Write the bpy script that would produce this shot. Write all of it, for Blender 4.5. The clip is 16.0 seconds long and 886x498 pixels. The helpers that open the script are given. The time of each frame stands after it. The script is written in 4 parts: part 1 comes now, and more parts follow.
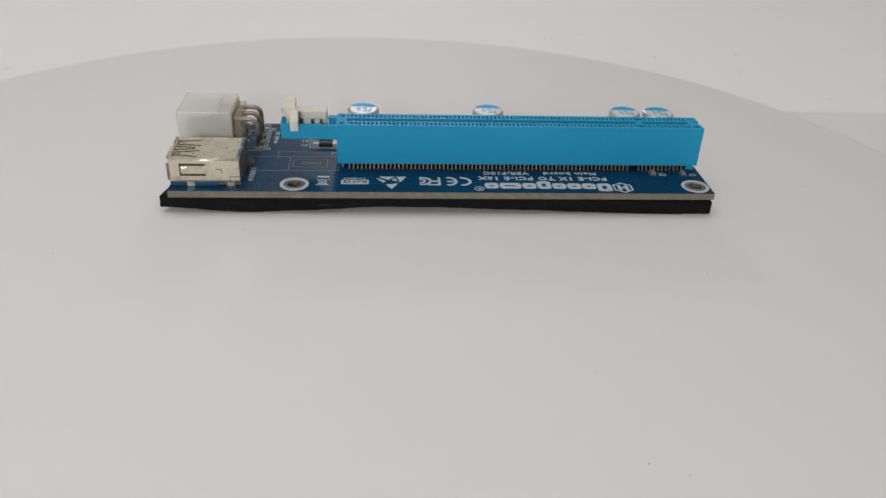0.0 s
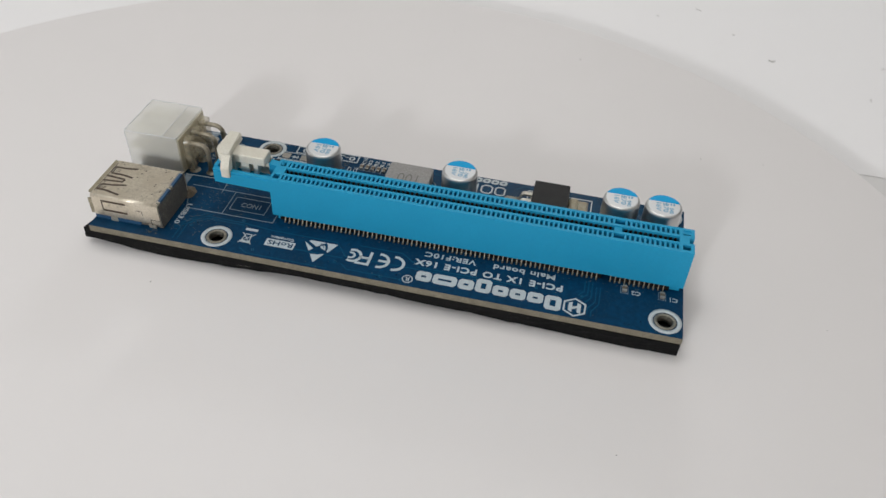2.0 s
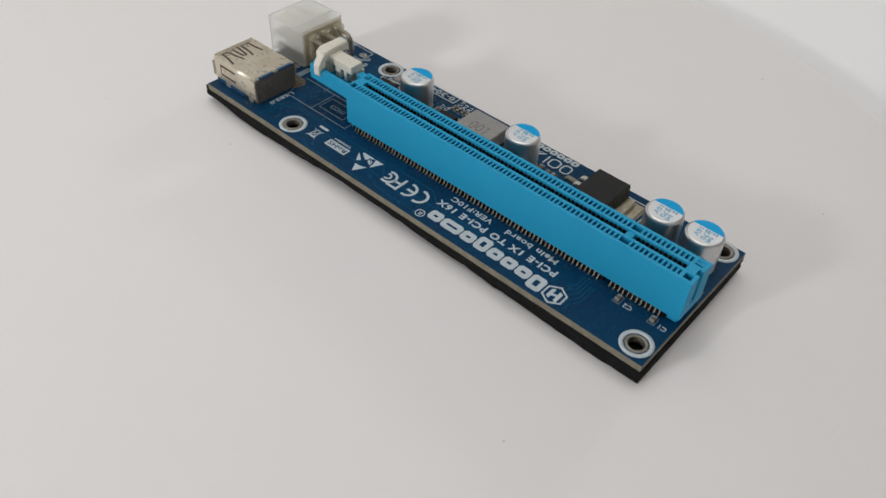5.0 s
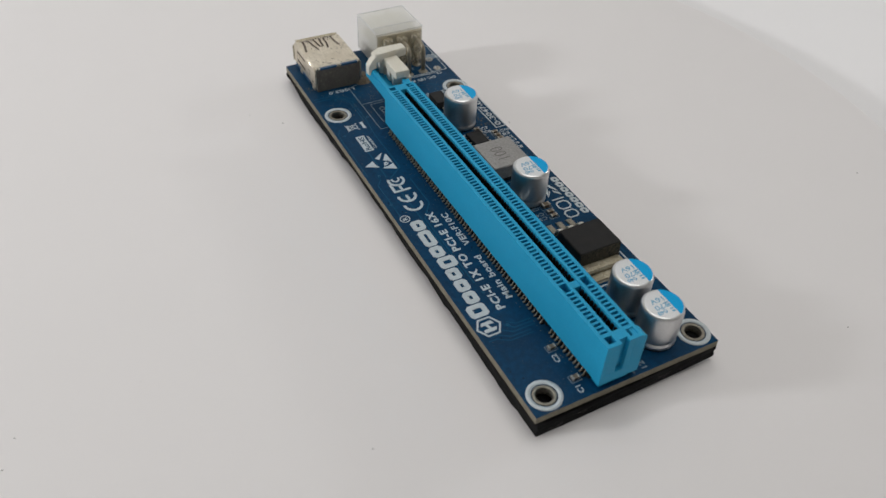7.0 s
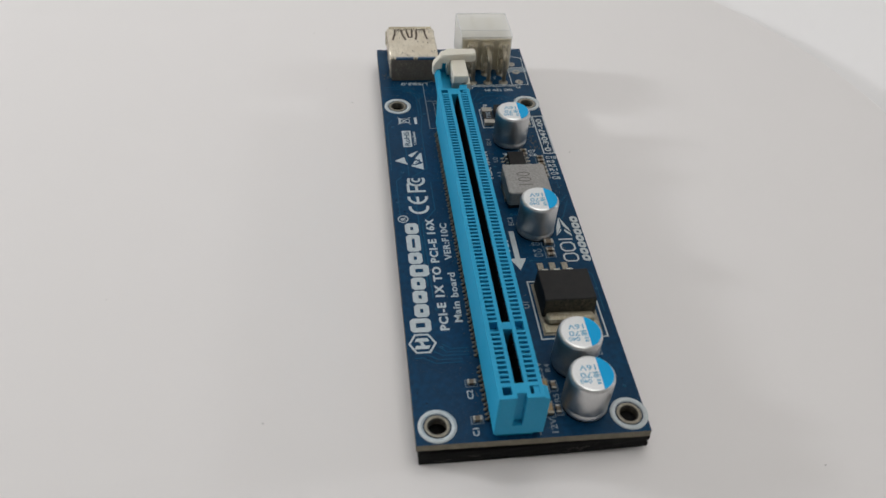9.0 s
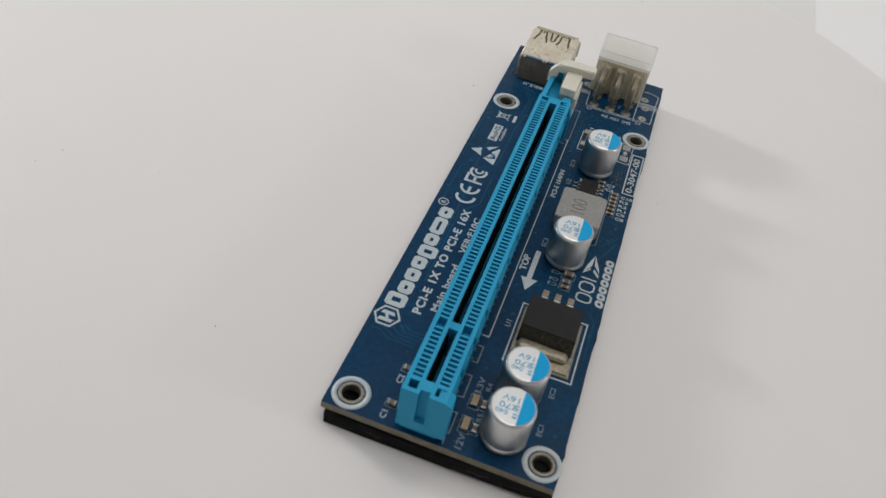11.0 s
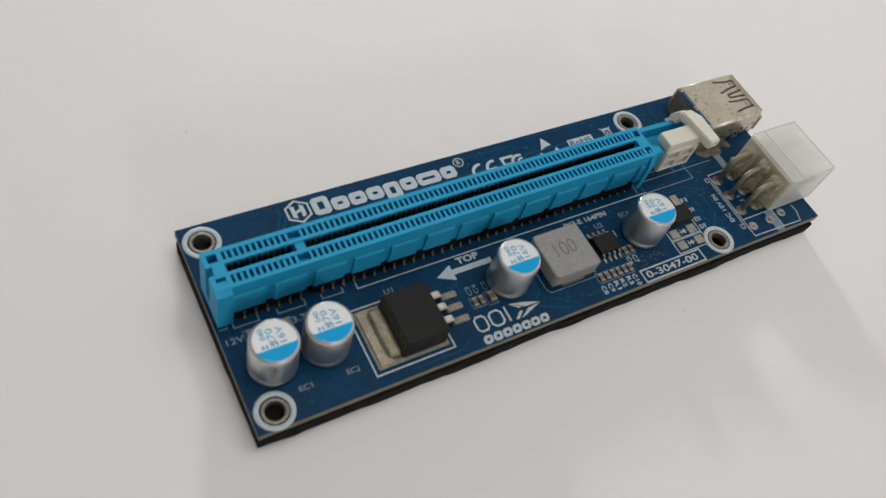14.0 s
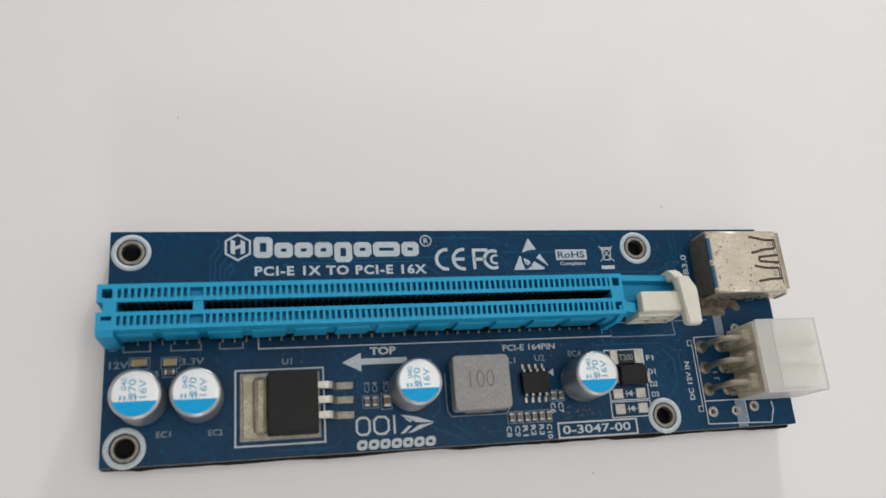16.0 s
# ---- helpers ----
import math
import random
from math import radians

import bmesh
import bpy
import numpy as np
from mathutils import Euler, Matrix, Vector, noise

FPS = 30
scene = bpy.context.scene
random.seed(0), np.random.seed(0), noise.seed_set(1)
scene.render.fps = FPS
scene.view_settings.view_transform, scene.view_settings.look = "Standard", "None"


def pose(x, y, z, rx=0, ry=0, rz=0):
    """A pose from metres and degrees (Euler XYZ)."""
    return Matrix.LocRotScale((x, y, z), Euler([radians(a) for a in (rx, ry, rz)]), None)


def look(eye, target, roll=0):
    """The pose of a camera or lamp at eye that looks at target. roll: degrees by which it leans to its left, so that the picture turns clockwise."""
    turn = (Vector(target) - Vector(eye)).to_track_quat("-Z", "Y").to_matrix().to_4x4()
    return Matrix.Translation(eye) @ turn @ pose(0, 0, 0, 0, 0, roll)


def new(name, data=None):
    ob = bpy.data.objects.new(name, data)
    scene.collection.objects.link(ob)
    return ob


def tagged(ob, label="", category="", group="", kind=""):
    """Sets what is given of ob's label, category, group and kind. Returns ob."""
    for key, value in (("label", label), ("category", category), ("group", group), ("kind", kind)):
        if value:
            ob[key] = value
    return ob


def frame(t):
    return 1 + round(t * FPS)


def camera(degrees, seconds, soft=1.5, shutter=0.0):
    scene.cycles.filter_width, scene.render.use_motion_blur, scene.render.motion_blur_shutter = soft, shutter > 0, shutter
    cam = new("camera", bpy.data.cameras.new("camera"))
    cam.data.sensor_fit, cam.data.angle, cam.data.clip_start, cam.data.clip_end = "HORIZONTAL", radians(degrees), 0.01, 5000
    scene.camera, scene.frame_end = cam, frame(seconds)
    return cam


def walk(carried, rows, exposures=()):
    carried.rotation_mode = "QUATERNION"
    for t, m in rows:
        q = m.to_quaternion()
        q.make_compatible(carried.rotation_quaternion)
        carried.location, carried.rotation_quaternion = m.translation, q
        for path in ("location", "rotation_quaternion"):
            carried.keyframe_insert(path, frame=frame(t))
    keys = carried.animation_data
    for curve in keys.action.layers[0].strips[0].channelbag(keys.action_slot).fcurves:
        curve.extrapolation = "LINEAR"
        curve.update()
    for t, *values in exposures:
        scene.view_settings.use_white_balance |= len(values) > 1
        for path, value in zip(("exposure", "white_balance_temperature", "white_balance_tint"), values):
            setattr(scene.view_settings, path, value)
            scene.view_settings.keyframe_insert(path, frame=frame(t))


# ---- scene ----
# Camera ---------------------------------------------------------------------
cam = camera(57.77, 16.0, soft=1.5)
PATH = [
    (0, (0.01684, 0.18688, 0.09105), (0.00055, 0.01607, -0.01171), 2.78),
    (0.5, (-0.00238, 0.18867, 0.09235), (-0.00719, 0.02010, -0.01516), 3.04),
    (1, (-0.01849, 0.17123, 0.10184), (-0.01179, 0.00978, -0.01601), 3.08),
    (1.5, (-0.03031, 0.14911, 0.11364), (-0.01226, -0.00425, -0.01345), 2.94),
    (2, (-0.03612, 0.13410, 0.12407), (-0.00866, -0.01086, -0.01095), 3.19),
    (2.5, (-0.03836, 0.12793, 0.12727), (-0.00133, -0.00900, -0.01373), 3.19),
    (3, (-0.04539, 0.12688, 0.12676), (0.00141, -0.00509, -0.01606), 3.38),
    (3.5, (-0.05896, 0.12317, 0.12366), (-0.00111, -0.00360, -0.01980), 3.25),
    (4, (-0.07433, 0.12032, 0.12315), (-0.00466, -0.00103, -0.01975), 2.96),
    (4.2, (-0.07699, 0.12051, 0.12283), (-0.00380, 0.00021, -0.01920), 3.49),
    (6.3, (-0.11917, 0.08915, 0.11884), (0.00029, 0.00409, -0.01716), 2.19),
    (6.5, (-0.12113, 0.08593, 0.11969), (0.00098, 0.00431, -0.01606), 2.52),
    (7, (-0.12604, 0.07561, 0.11991), (0.00212, 0.00396, -0.01589), 2.77),
    (7.5, (-0.12884, 0.06318, 0.12041), (0.00549, 0.00371, -0.01531), 2.81),
    (8, (-0.13140, 0.05349, 0.12030), (0.00646, 0.00479, -0.01616), 3.28),
    (8.5, (-0.13415, 0.04170, 0.12144), (0.00699, 0.00602, -0.01570), 3.51),
    (9, (-0.13649, 0.03064, 0.12178), (0.00659, 0.00746, -0.01604), 4.18),
    (9.5, (-0.13672, 0.01818, 0.12267), (0.00722, 0.00804, -0.01582), 5.16),
    (9.7, (-0.13642, 0.01482, 0.12031), (0.00845, 0.00954, -0.01747), 6.04),
    (11.8, (-0.12714, -0.02495, 0.12051), (0.00112, 0.02313, -0.02523), 13.62),
    (12, (-0.12443, -0.02918, 0.12147), (0.00042, 0.02375, -0.02554), 14.19),
    (12.5, (-0.11677, -0.03953, 0.12388), (-0.00218, 0.02492, -0.02683), 15.07),
    (13, (-0.10605, -0.05213, 0.12475), (-0.00144, 0.02211, -0.02868), 16.17),
    (13.5, (-0.09389, -0.05741, 0.12555), (-0.00026, 0.02269, -0.03199), 18.23),
    (14, (-0.08227, -0.06075, 0.12746), (0.00112, 0.02220, -0.03430), 21.03),
    (14.5, (-0.06654, -0.05906, 0.13120), (0.00514, 0.02419, -0.03592), 23.16),
    (15, (-0.05534, -0.05805, 0.13704), (0.00707, 0.02193, -0.03533), 26.14),
    (15.5, (-0.04569, -0.04511, 0.14362), (0.00694, 0.02794, -0.03497), 28.96),
    (16, (-0.03837, -0.03096, 0.14832), (0.00661, 0.03168, -0.03621), 32.99),
]
EXPOSURES = [(0.0, -1.15), (1.0, -1.13), (2.0, -0.95), (3.5, -0.94), (6.5, -1.05), (9.5, -1.01), (12.0, -1.01), (14.5, -0.94), (15.5, -0.90), (16.0, -0.83)]
walk(cam, [(t, look(eye, target, roll)) for t, eye, target, roll in PATH], EXPOSURES)
cam.data.dof.use_dof = True
cam.data.dof.focus_distance = 0.176
cam.data.dof.aperture_fstop = 30.0

# World and lamps ------------------------------------------------------------
world = bpy.data.worlds.new("room_air")
scene.world = world
world.use_nodes = True
wbg = world.node_tree.nodes["Background"]
wbg.inputs[0].default_value = (1.0, 0.985, 0.97, 1)
wbg.inputs[1].default_value = 0.1


def overhead_lamp(x, y, z, sx, sy, watts):
    """An unseen area lamp, added overhead, that shines straight down."""
    data = bpy.data.lights.new("added_overhead_lamp", "AREA")
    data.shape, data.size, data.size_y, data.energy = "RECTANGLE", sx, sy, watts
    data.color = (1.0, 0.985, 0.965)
    ob = new("added_overhead_lamp", data)
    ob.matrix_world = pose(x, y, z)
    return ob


def added_side_lamp(eye, target, width, height, watts):
    """An unseen area lamp, added to light the card from one side."""
    data = bpy.data.lights.new("added_side_lamp", "AREA")
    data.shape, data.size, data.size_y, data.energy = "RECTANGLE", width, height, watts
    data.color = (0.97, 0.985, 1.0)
    ob = new("added_side_lamp", data)
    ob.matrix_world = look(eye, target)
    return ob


# Two small unseen lamps, set by the direction of the cast shadows.
added_side_lamp((-0.01, -0.88, 0.345), (0.0, 0.0, 0.0), 0.06, 0.06, 1.9)
added_side_lamp((0.22, 0.85, 0.33), (0.0, 0.0, 0.0), 0.08, 0.08, 6.7)
# Wide unseen lamps, added as soft fill from three sides.
added_side_lamp((0.0, -0.985, 0.375), (0.0, 0.0, 0.275), 1.3, 0.6, 0.3)
added_side_lamp((0.985, 0.0, 0.275), (0.0, 0.0, 0.275), 1.3, 0.6, 2.9)
added_side_lamp((0.0, 0.985, 0.26), (0.0, 0.0, 0.2), 1.3, 0.5, 1.1)
# Unseen overhead lamp, added; placed to even out the brightness of the disc.
overhead_lamp(0.15, -0.08, 0.885, 0.8, 0.6, 6.4)

# Materials ------------------------------------------------------------------


def material(name, c1, c2=None, scale=600.0, fine=4000.0, rough=0.5, metal=0.0, bump=0.0, bump_scale=3000.0,
             coat=0.0, spec=0.5, dust=0.0, dust_colour=(0.30, 0.27, 0.22), dust_scale=1500.0, trans=0.0, sss=0.0,
             vary=0.0, rvar=0.1, grain=0.9):
    """A surface with two scales of colour change, fine relief and, if wanted, specks of dust."""
    m = bpy.data.materials.new(name)
    m.use_nodes = True
    nt = m.node_tree
    p = nt.nodes["Principled BSDF"]
    link = nt.links.new
    co = nt.nodes.new("ShaderNodeTexCoord")
    c2 = c2 or tuple(v * 0.85 for v in c1)

    def tex(s, detail=4.0):
        n = nt.nodes.new("ShaderNodeTexNoise")
        n.inputs["Scale"].default_value = s
        n.inputs["Detail"].default_value = detail
        link(co.outputs["Object"], n.inputs["Vector"])
        return n.outputs["Fac"]

    def mix(fac, a, b):
        n = nt.nodes.new("ShaderNodeMix")
        n.data_type = "RGBA"
        link(fac, n.inputs[0])
        for socket, v in ((n.inputs[6], a), (n.inputs[7], b)):
            if isinstance(v, tuple):
                socket.default_value = (*v, 1)
            else:
                link(v, socket)
        return n.outputs[2]

    def ramp(fac, lo, hi):
        n = nt.nodes.new("ShaderNodeMapRange")
        n.inputs[1].default_value, n.inputs[2].default_value = lo, hi
        link(fac, n.inputs[0])
        return n.outputs[0]

    base = mix(ramp(tex(scale), 0.3, 0.7), c1, c2)
    base = mix(ramp(tex(fine, 2.0), 0.35, 0.75), base, tuple(v * grain for v in c2))
    if vary:
        info = nt.nodes.new("ShaderNodeObjectInfo")
        base = mix(ramp(info.outputs["Random"], -1.0 / vary, 1.0 / vary), base, tuple(v * 0.5 for v in c2))
    r = nt.nodes.new("ShaderNodeMapRange")
    r.inputs[3].default_value, r.inputs[4].default_value = max(rough - rvar, 0.02), min(rough + rvar, 1)
    link(tex(scale * 1.7), r.inputs[0])
    roughness = r.outputs[0]
    if dust:
        patch = ramp(tex(110.0, 3.0), 0.42, 0.68)
        speck = ramp(tex(dust_scale, 6.0), 0.62 - 0.14 * dust, 0.70)
        mul = nt.nodes.new("ShaderNodeMath")
        mul.operation = "MULTIPLY"
        link(patch, mul.inputs[0]), link(speck, mul.inputs[1])
        amount = nt.nodes.new("ShaderNodeMath")
        amount.operation = "MULTIPLY"
        amount.inputs[1].default_value = min(1.0, dust)
        link(mul.outputs[0], amount.inputs[0])
        base = mix(amount.outputs[0], base, dust_colour)
    link(base, p.inputs["Base Color"])
    link(roughness, p.inputs["Roughness"])
    p.inputs["Metallic"].default_value = metal
    p.inputs["Specular IOR Level"].default_value = spec
    p.inputs["Coat Weight"].default_value = coat
    p.inputs["Coat Roughness"].default_value = 0.18
    p.inputs["Transmission Weight"].default_value = trans
    if sss:
        p.inputs["Subsurface Weight"].default_value = sss
        p.inputs["Subsurface Radius"].default_value = (1.0, 0.95, 0.85)
        p.inputs["Subsurface Scale"].default_value = 0.002
    if bump:
        b = nt.nodes.new("ShaderNodeBump")
        b.inputs["Strength"].default_value = bump
        b.inputs["Distance"].default_value = 0.0002
        link(tex(bump_scale, 5.0), b.inputs["Height"])
        link(b.outputs["Normal"], p.inputs["Normal"])
    return m


MASK = material("blue_solder_mask", (0.001, 0.048, 0.118), (0.001, 0.030, 0.076), 110, 900, 0.40, coat=0.0, spec=0.13, bump=0.05,
                bump_scale=1800, dust=0.5, dust_colour=(0.05, 0.075, 0.095), dust_scale=2600)
FIBRE = material("fibreglass_edge", (0.25, 0.225, 0.165), (0.16, 0.14, 0.10), 500, 3000, 0.75, bump=0.3)
INK = material("white_print_ink", (0.58, 0.62, 0.63), (0.46, 0.51, 0.53), 900, 5000, 0.6, dust=0.3)
INK_DULL = material("thin_grey_print_ink", (0.25, 0.31, 0.35), (0.16, 0.21, 0.26), 900, 5000, 0.6)
TRACE = material("copper_trace_under_mask", (0.004, 0.072, 0.146), (0.003, 0.060, 0.126), 500, 3000, 0.40, spec=0.13)
TIN = material("tinned_solder", (0.50, 0.48, 0.44), (0.33, 0.31, 0.27), 900, 3500, 0.38, metal=0.6, bump=0.25)
TIN_DULL = material("oxidised_tin", (0.36, 0.335, 0.28), (0.21, 0.19, 0.15), 900, 3500, 0.5, metal=0.7, bump=0.4)
# Darker tin for the hole walls: the shade inside is put into colour.
TIN_DARK = material("shaded_hole_wall", (0.16, 0.15, 0.12), (0.07, 0.065, 0.055), 700, 3000, 0.6, metal=0.4, bump=0.4)
BLUE = material("sky_blue_nylon", (0.013, 0.315, 0.545), (0.012, 0.295, 0.515), 90, 2500, 0.58, bump=0.02, bump_scale=5000, spec=0.3,
                sss=0.05, dust=0.06, dust_colour=(0.2, 0.33, 0.4), grain=0.97)
# Contacts near black: the dark of the slot gap is put into their colour.
CONTACT = material("near_black_contact", (0.010, 0.010, 0.009), (0.006, 0.006, 0.0055), 900, 4000, 0.6, metal=0.2, spec=0.2)
# Black for the shadow and holes among the leads, put into colour.
LEAD_GAP = material("black_lead_gap", (0.006, 0.006, 0.007), (0.012, 0.011, 0.011), 900, 4000, 0.8, spec=0.1)
IVORY = material("ivory_plastic", (0.72, 0.70, 0.62), (0.64, 0.61, 0.52), 150, 3000, 0.5, bump=0.03, sss=0.15, grain=0.96, dust=0.1,
                 dust_colour=(0.35, 0.29, 0.2))
ALU = material("brushed_aluminium", (0.66, 0.66, 0.66), (0.58, 0.58, 0.58), 300, 5000, 0.36, metal=0.95, bump=0.05,
               dust=0.25, dust_colour=(0.34, 0.31, 0.26))
ALU_TOP = material("coated_aluminium_top", (0.78, 0.79, 0.79), (0.70, 0.71, 0.72), 300, 5000, 0.42, metal=0.25, bump=0.05)
CYAN = material("cyan_ink", (0.0, 0.36, 0.72), (0.0, 0.33, 0.66), 400, 5000, 0.5, spec=0.2)
CYAN_TEXT = material("blue_stamp_ink", (0.08, 0.30, 0.50), (0.20, 0.42, 0.57), 900, 5000, 0.5)
RUBBER = material("dark_rubber_bung", (0.02, 0.02, 0.02), (0.035, 0.033, 0.03), 600, 4000, 0.7)
STEEL = material("stained_nickel_shell", (0.80, 0.735, 0.615), (0.66, 0.585, 0.465), 220, 2600, 0.36, metal=0.75, spec=0.4, bump=0.05,
                 dust=0.45, dust_colour=(0.10, 0.07, 0.04), dust_scale=800)
# Dark brown for real grime, and for the shade inside open slits.
CUT = material("dark_slit_and_grime", (0.035, 0.025, 0.02), (0.09, 0.06, 0.04), 900, 4000, 0.85)
GREY_PLASTIC = material("dusty_grey_plastic", (0.16, 0.145, 0.12), (0.11, 0.095, 0.08), 300, 2500, 0.7, bump=0.3, dust=0.5)
USB_BLUE = material("royal_blue_plastic", (0.022, 0.095, 0.20), (0.015, 0.065, 0.145), 300, 2500, 0.5)


def milky(name, c1, c2, clear, rough):
    """Milky plastic that lets light through and shows a little of what lies behind it."""
    m = bpy.data.materials.new(name)
    m.use_nodes = True
    nt = m.node_tree
    nt.nodes.remove(nt.nodes["Principled BSDF"])
    make, link = nt.nodes.new, nt.links.new
    tex, mix = make("ShaderNodeTexNoise"), make("ShaderNodeMix")
    co = make("ShaderNodeTexCoord")
    tex.inputs["Scale"].default_value = 260.0
    link(co.outputs["Object"], tex.inputs["Vector"])
    mix.data_type = "RGBA"
    mix.inputs[6].default_value, mix.inputs[7].default_value = (*c1, 1), (*c2, 1)
    link(tex.outputs["Fac"], mix.inputs[0])
    diffuse, through_light, plain, gloss = (make("ShaderNodeBsdf" + k) for k in ("Diffuse", "Translucent", "Transparent", "Glossy"))
    gloss.inputs["Roughness"].default_value = rough
    for n in (diffuse, through_light):
        link(mix.outputs[2], n.inputs[0])
    a, b, c = (make("ShaderNodeMixShader") for _ in range(3))
    a.inputs[0].default_value, b.inputs[0].default_value = 0.35, clear
    link(diffuse.outputs[0], a.inputs[1]), link(through_light.outputs[0], a.inputs[2])
    link(a.outputs[0], b.inputs[1]), link(plain.outputs[0], b.inputs[2])
    c.inputs[0].default_value = 0.035
    link(b.outputs[0], c.inputs[1]), link(gloss.outputs[0], c.inputs[2])
    link(c.outputs[0], nt.nodes["Material Output"].inputs["Surface"])
    return m


NYLON = milky("milky_nylon", (0.93, 0.925, 0.89), (0.89, 0.885, 0.845), 0.50, 0.22)
NYLON_WALL = milky("milky_nylon_cell_wall", (0.84, 0.80, 0.68), (0.72, 0.67, 0.53), 0.10, 0.35)
NYLON_REAR = milky("yellowed_nylon_back", (0.86, 0.81, 0.67), (0.62, 0.54, 0.38), 0.5, 0.35)
NYLON_DIRTY = milky("yellowed_dusty_nylon", (0.84, 0.78, 0.62), (0.50, 0.42, 0.26), 0.66, 0.25)
NYLON_EDGE = milky("greyed_nylon_edge", (0.80, 0.81, 0.82), (0.74, 0.75, 0.765), 0.35, 0.2)
NYLON_CELL = milky("nylon_cell", (0.97, 0.96, 0.92), (0.95, 0.94, 0.90), 0.15, 0.4)
TIN_BRIGHT = material("bright_solder", (0.72, 0.70, 0.63), (0.5, 0.47, 0.40), 700, 3000, 0.4, metal=0.35, bump=0.35)
TAB = material("yellowed_tin_tab", (0.50, 0.46, 0.35), (0.30, 0.26, 0.18), 500, 2500, 0.45, metal=0.5, bump=0.5, dust=0.4)
PIN_DUSTY = material("dusty_tinned_pin", (0.42, 0.385, 0.31), (0.22, 0.19, 0.135), 500, 3500, 0.42, metal=0.5, bump=0.3, dust=0.5,
                     dust_colour=(0.30, 0.25, 0.16))
RESIDUE = material("brown_flux_residue", (0.17, 0.13, 0.085), (0.07, 0.055, 0.036), 700, 2600, 0.6, bump=0.6, dust=0.6)
EPOXY = material("black_epoxy", (0.014, 0.014, 0.0145), (0.019, 0.018, 0.018), 400, 3500, 0.6, bump=0.15, spec=0.22, dust=0.12,
                 dust_colour=(0.07, 0.065, 0.055))
EPOXY_ROUGH = material("rough_black_epoxy_side", (0.010, 0.010, 0.009), (0.075, 0.065, 0.04), 1300, 2600, 0.8, bump=0.9,
                       dust=0.8, dust_colour=(0.17, 0.145, 0.09))
FERRITE = material("grey_ferrite", (0.36, 0.35, 0.335), (0.29, 0.28, 0.27), 450, 1800, 0.5, bump=0.45, bump_scale=2200, dust=0.4,
                   dust_colour=(0.12, 0.09, 0.05))
ENGRAVED = material("engraved_mark", (0.13, 0.12, 0.11), (0.22, 0.21, 0.2), 900, 4000, 0.8)
CERAMIC = material("brown_ceramic", (0.20, 0.15, 0.10), (0.13, 0.095, 0.06), 700, 3500, 0.5)
LED_GLASS = material("amber_led_body", (0.36, 0.24, 0.09), (0.26, 0.17, 0.07), 700, 3500, 0.35)
FOAM = material("black_foam_rubber", (0.005, 0.005, 0.0055), (0.009, 0.009, 0.009), 350, 2200, 0.9, bump=0.7, bump_scale=1800, spec=0.15,
                dust=0.25, dust_colour=(0.09, 0.085, 0.08))
DISC = material("satin_white_turntable", (0.765, 0.742, 0.738), (0.760, 0.738, 0.733), 9, 60, 0.7, spec=0.22, rvar=0.0, grain=0.997)
TABLE = material("off_white_table_top", (0.755, 0.745, 0.74), (0.745, 0.735, 0.73), 6, 60, 0.7, spec=0.2, rvar=0.0, grain=0.995)
PAPER = material("bright_white_card", (0.84, 0.83, 0.835), (0.835, 0.825, 0.83), 5, 60, 0.75, spec=0.15, rvar=0.0, grain=0.997)
WALLPAINT = material("white_wall_paint", (0.78, 0.77, 0.75), (0.74, 0.73, 0.71), 3, 40, 0.8)
FLOORING = material("grey_floor", (0.30, 0.29, 0.28), (0.24, 0.23, 0.22), 4, 60, 0.6)
CRUMB = material("grey_crumb", (0.46, 0.45, 0.43), (0.32, 0.31, 0.30), 900, 4000, 0.8)

# Mesh helpers: all sizes in millimetres, in the card's own frame -----------------
MM = 0.001
CARD = Vector((-60.0, 17.0, 6.5))          # the print side's first mounting hole, in world millimetres
ABS = {}


def box(bm, x0, x1, y0, y1, z0, z1, bevel=0.0, mat=0):
    """Adds a box between the given bounds, with bevelled edges if wanted."""
    m = Matrix.Translation(((x0 + x1) / 2, (y0 + y1) / 2, (z0 + z1) / 2)) @ Matrix.Diagonal((abs(x1 - x0), abs(y1 - y0), abs(z1 - z0), 1))
    made = bmesh.ops.create_cube(bm, size=1.0, matrix=m)
    faces = {f for v in made["verts"] for f in v.link_faces}
    for f in faces:
        f.material_index = mat
    if bevel:
        bmesh.ops.bevel(bm, geom=list({e for v in made["verts"] for e in v.link_edges}), offset=bevel, segments=2, profile=0.5, affect="EDGES", clamp_overlap=True)
    return bm


def one_box(*bounds, bevel=0.0):
    return box(bmesh.new(), *bounds, bevel=bevel)


def lathe(bm, profile, n=40, cx=0.0, cy=0.0, mats=None):
    """Turns a list of (radius, height) about the z axis."""
    rings = []
    for r, z in profile:
        if r <= 1e-6:
            rings.append([bm.verts.new((cx, cy, z))])
        else:
            rings.append([bm.verts.new((cx + r * math.cos(2 * math.pi * k / n), cy + r * math.sin(2 * math.pi * k / n), z)) for k in range(n)])
    for i, (a, b) in enumerate(zip(rings, rings[1:])):
        for k in range(n):
            q = [a[k % len(a)], a[(k + 1) % len(a)], b[(k + 1) % len(b)], b[k % len(b)]]
            q = list(dict.fromkeys(q))
            if len(q) > 2:
                f = bm.faces.new(q)
                f.smooth = True
                f.material_index = mats[i] if mats else 0
    return bm


def prism(bm, pts, z0, z1):
    """A flat outline between two heights."""
    low, high = ([bm.verts.new((x, y, z)) for x, y in pts] for z in (z0, z1))
    bm.faces.new(high), bm.faces.new(low[::-1])
    n = len(pts)
    for k in range(n):
        bm.faces.new((low[k], low[(k + 1) % n], high[(k + 1) % n], high[k]))
    return bm


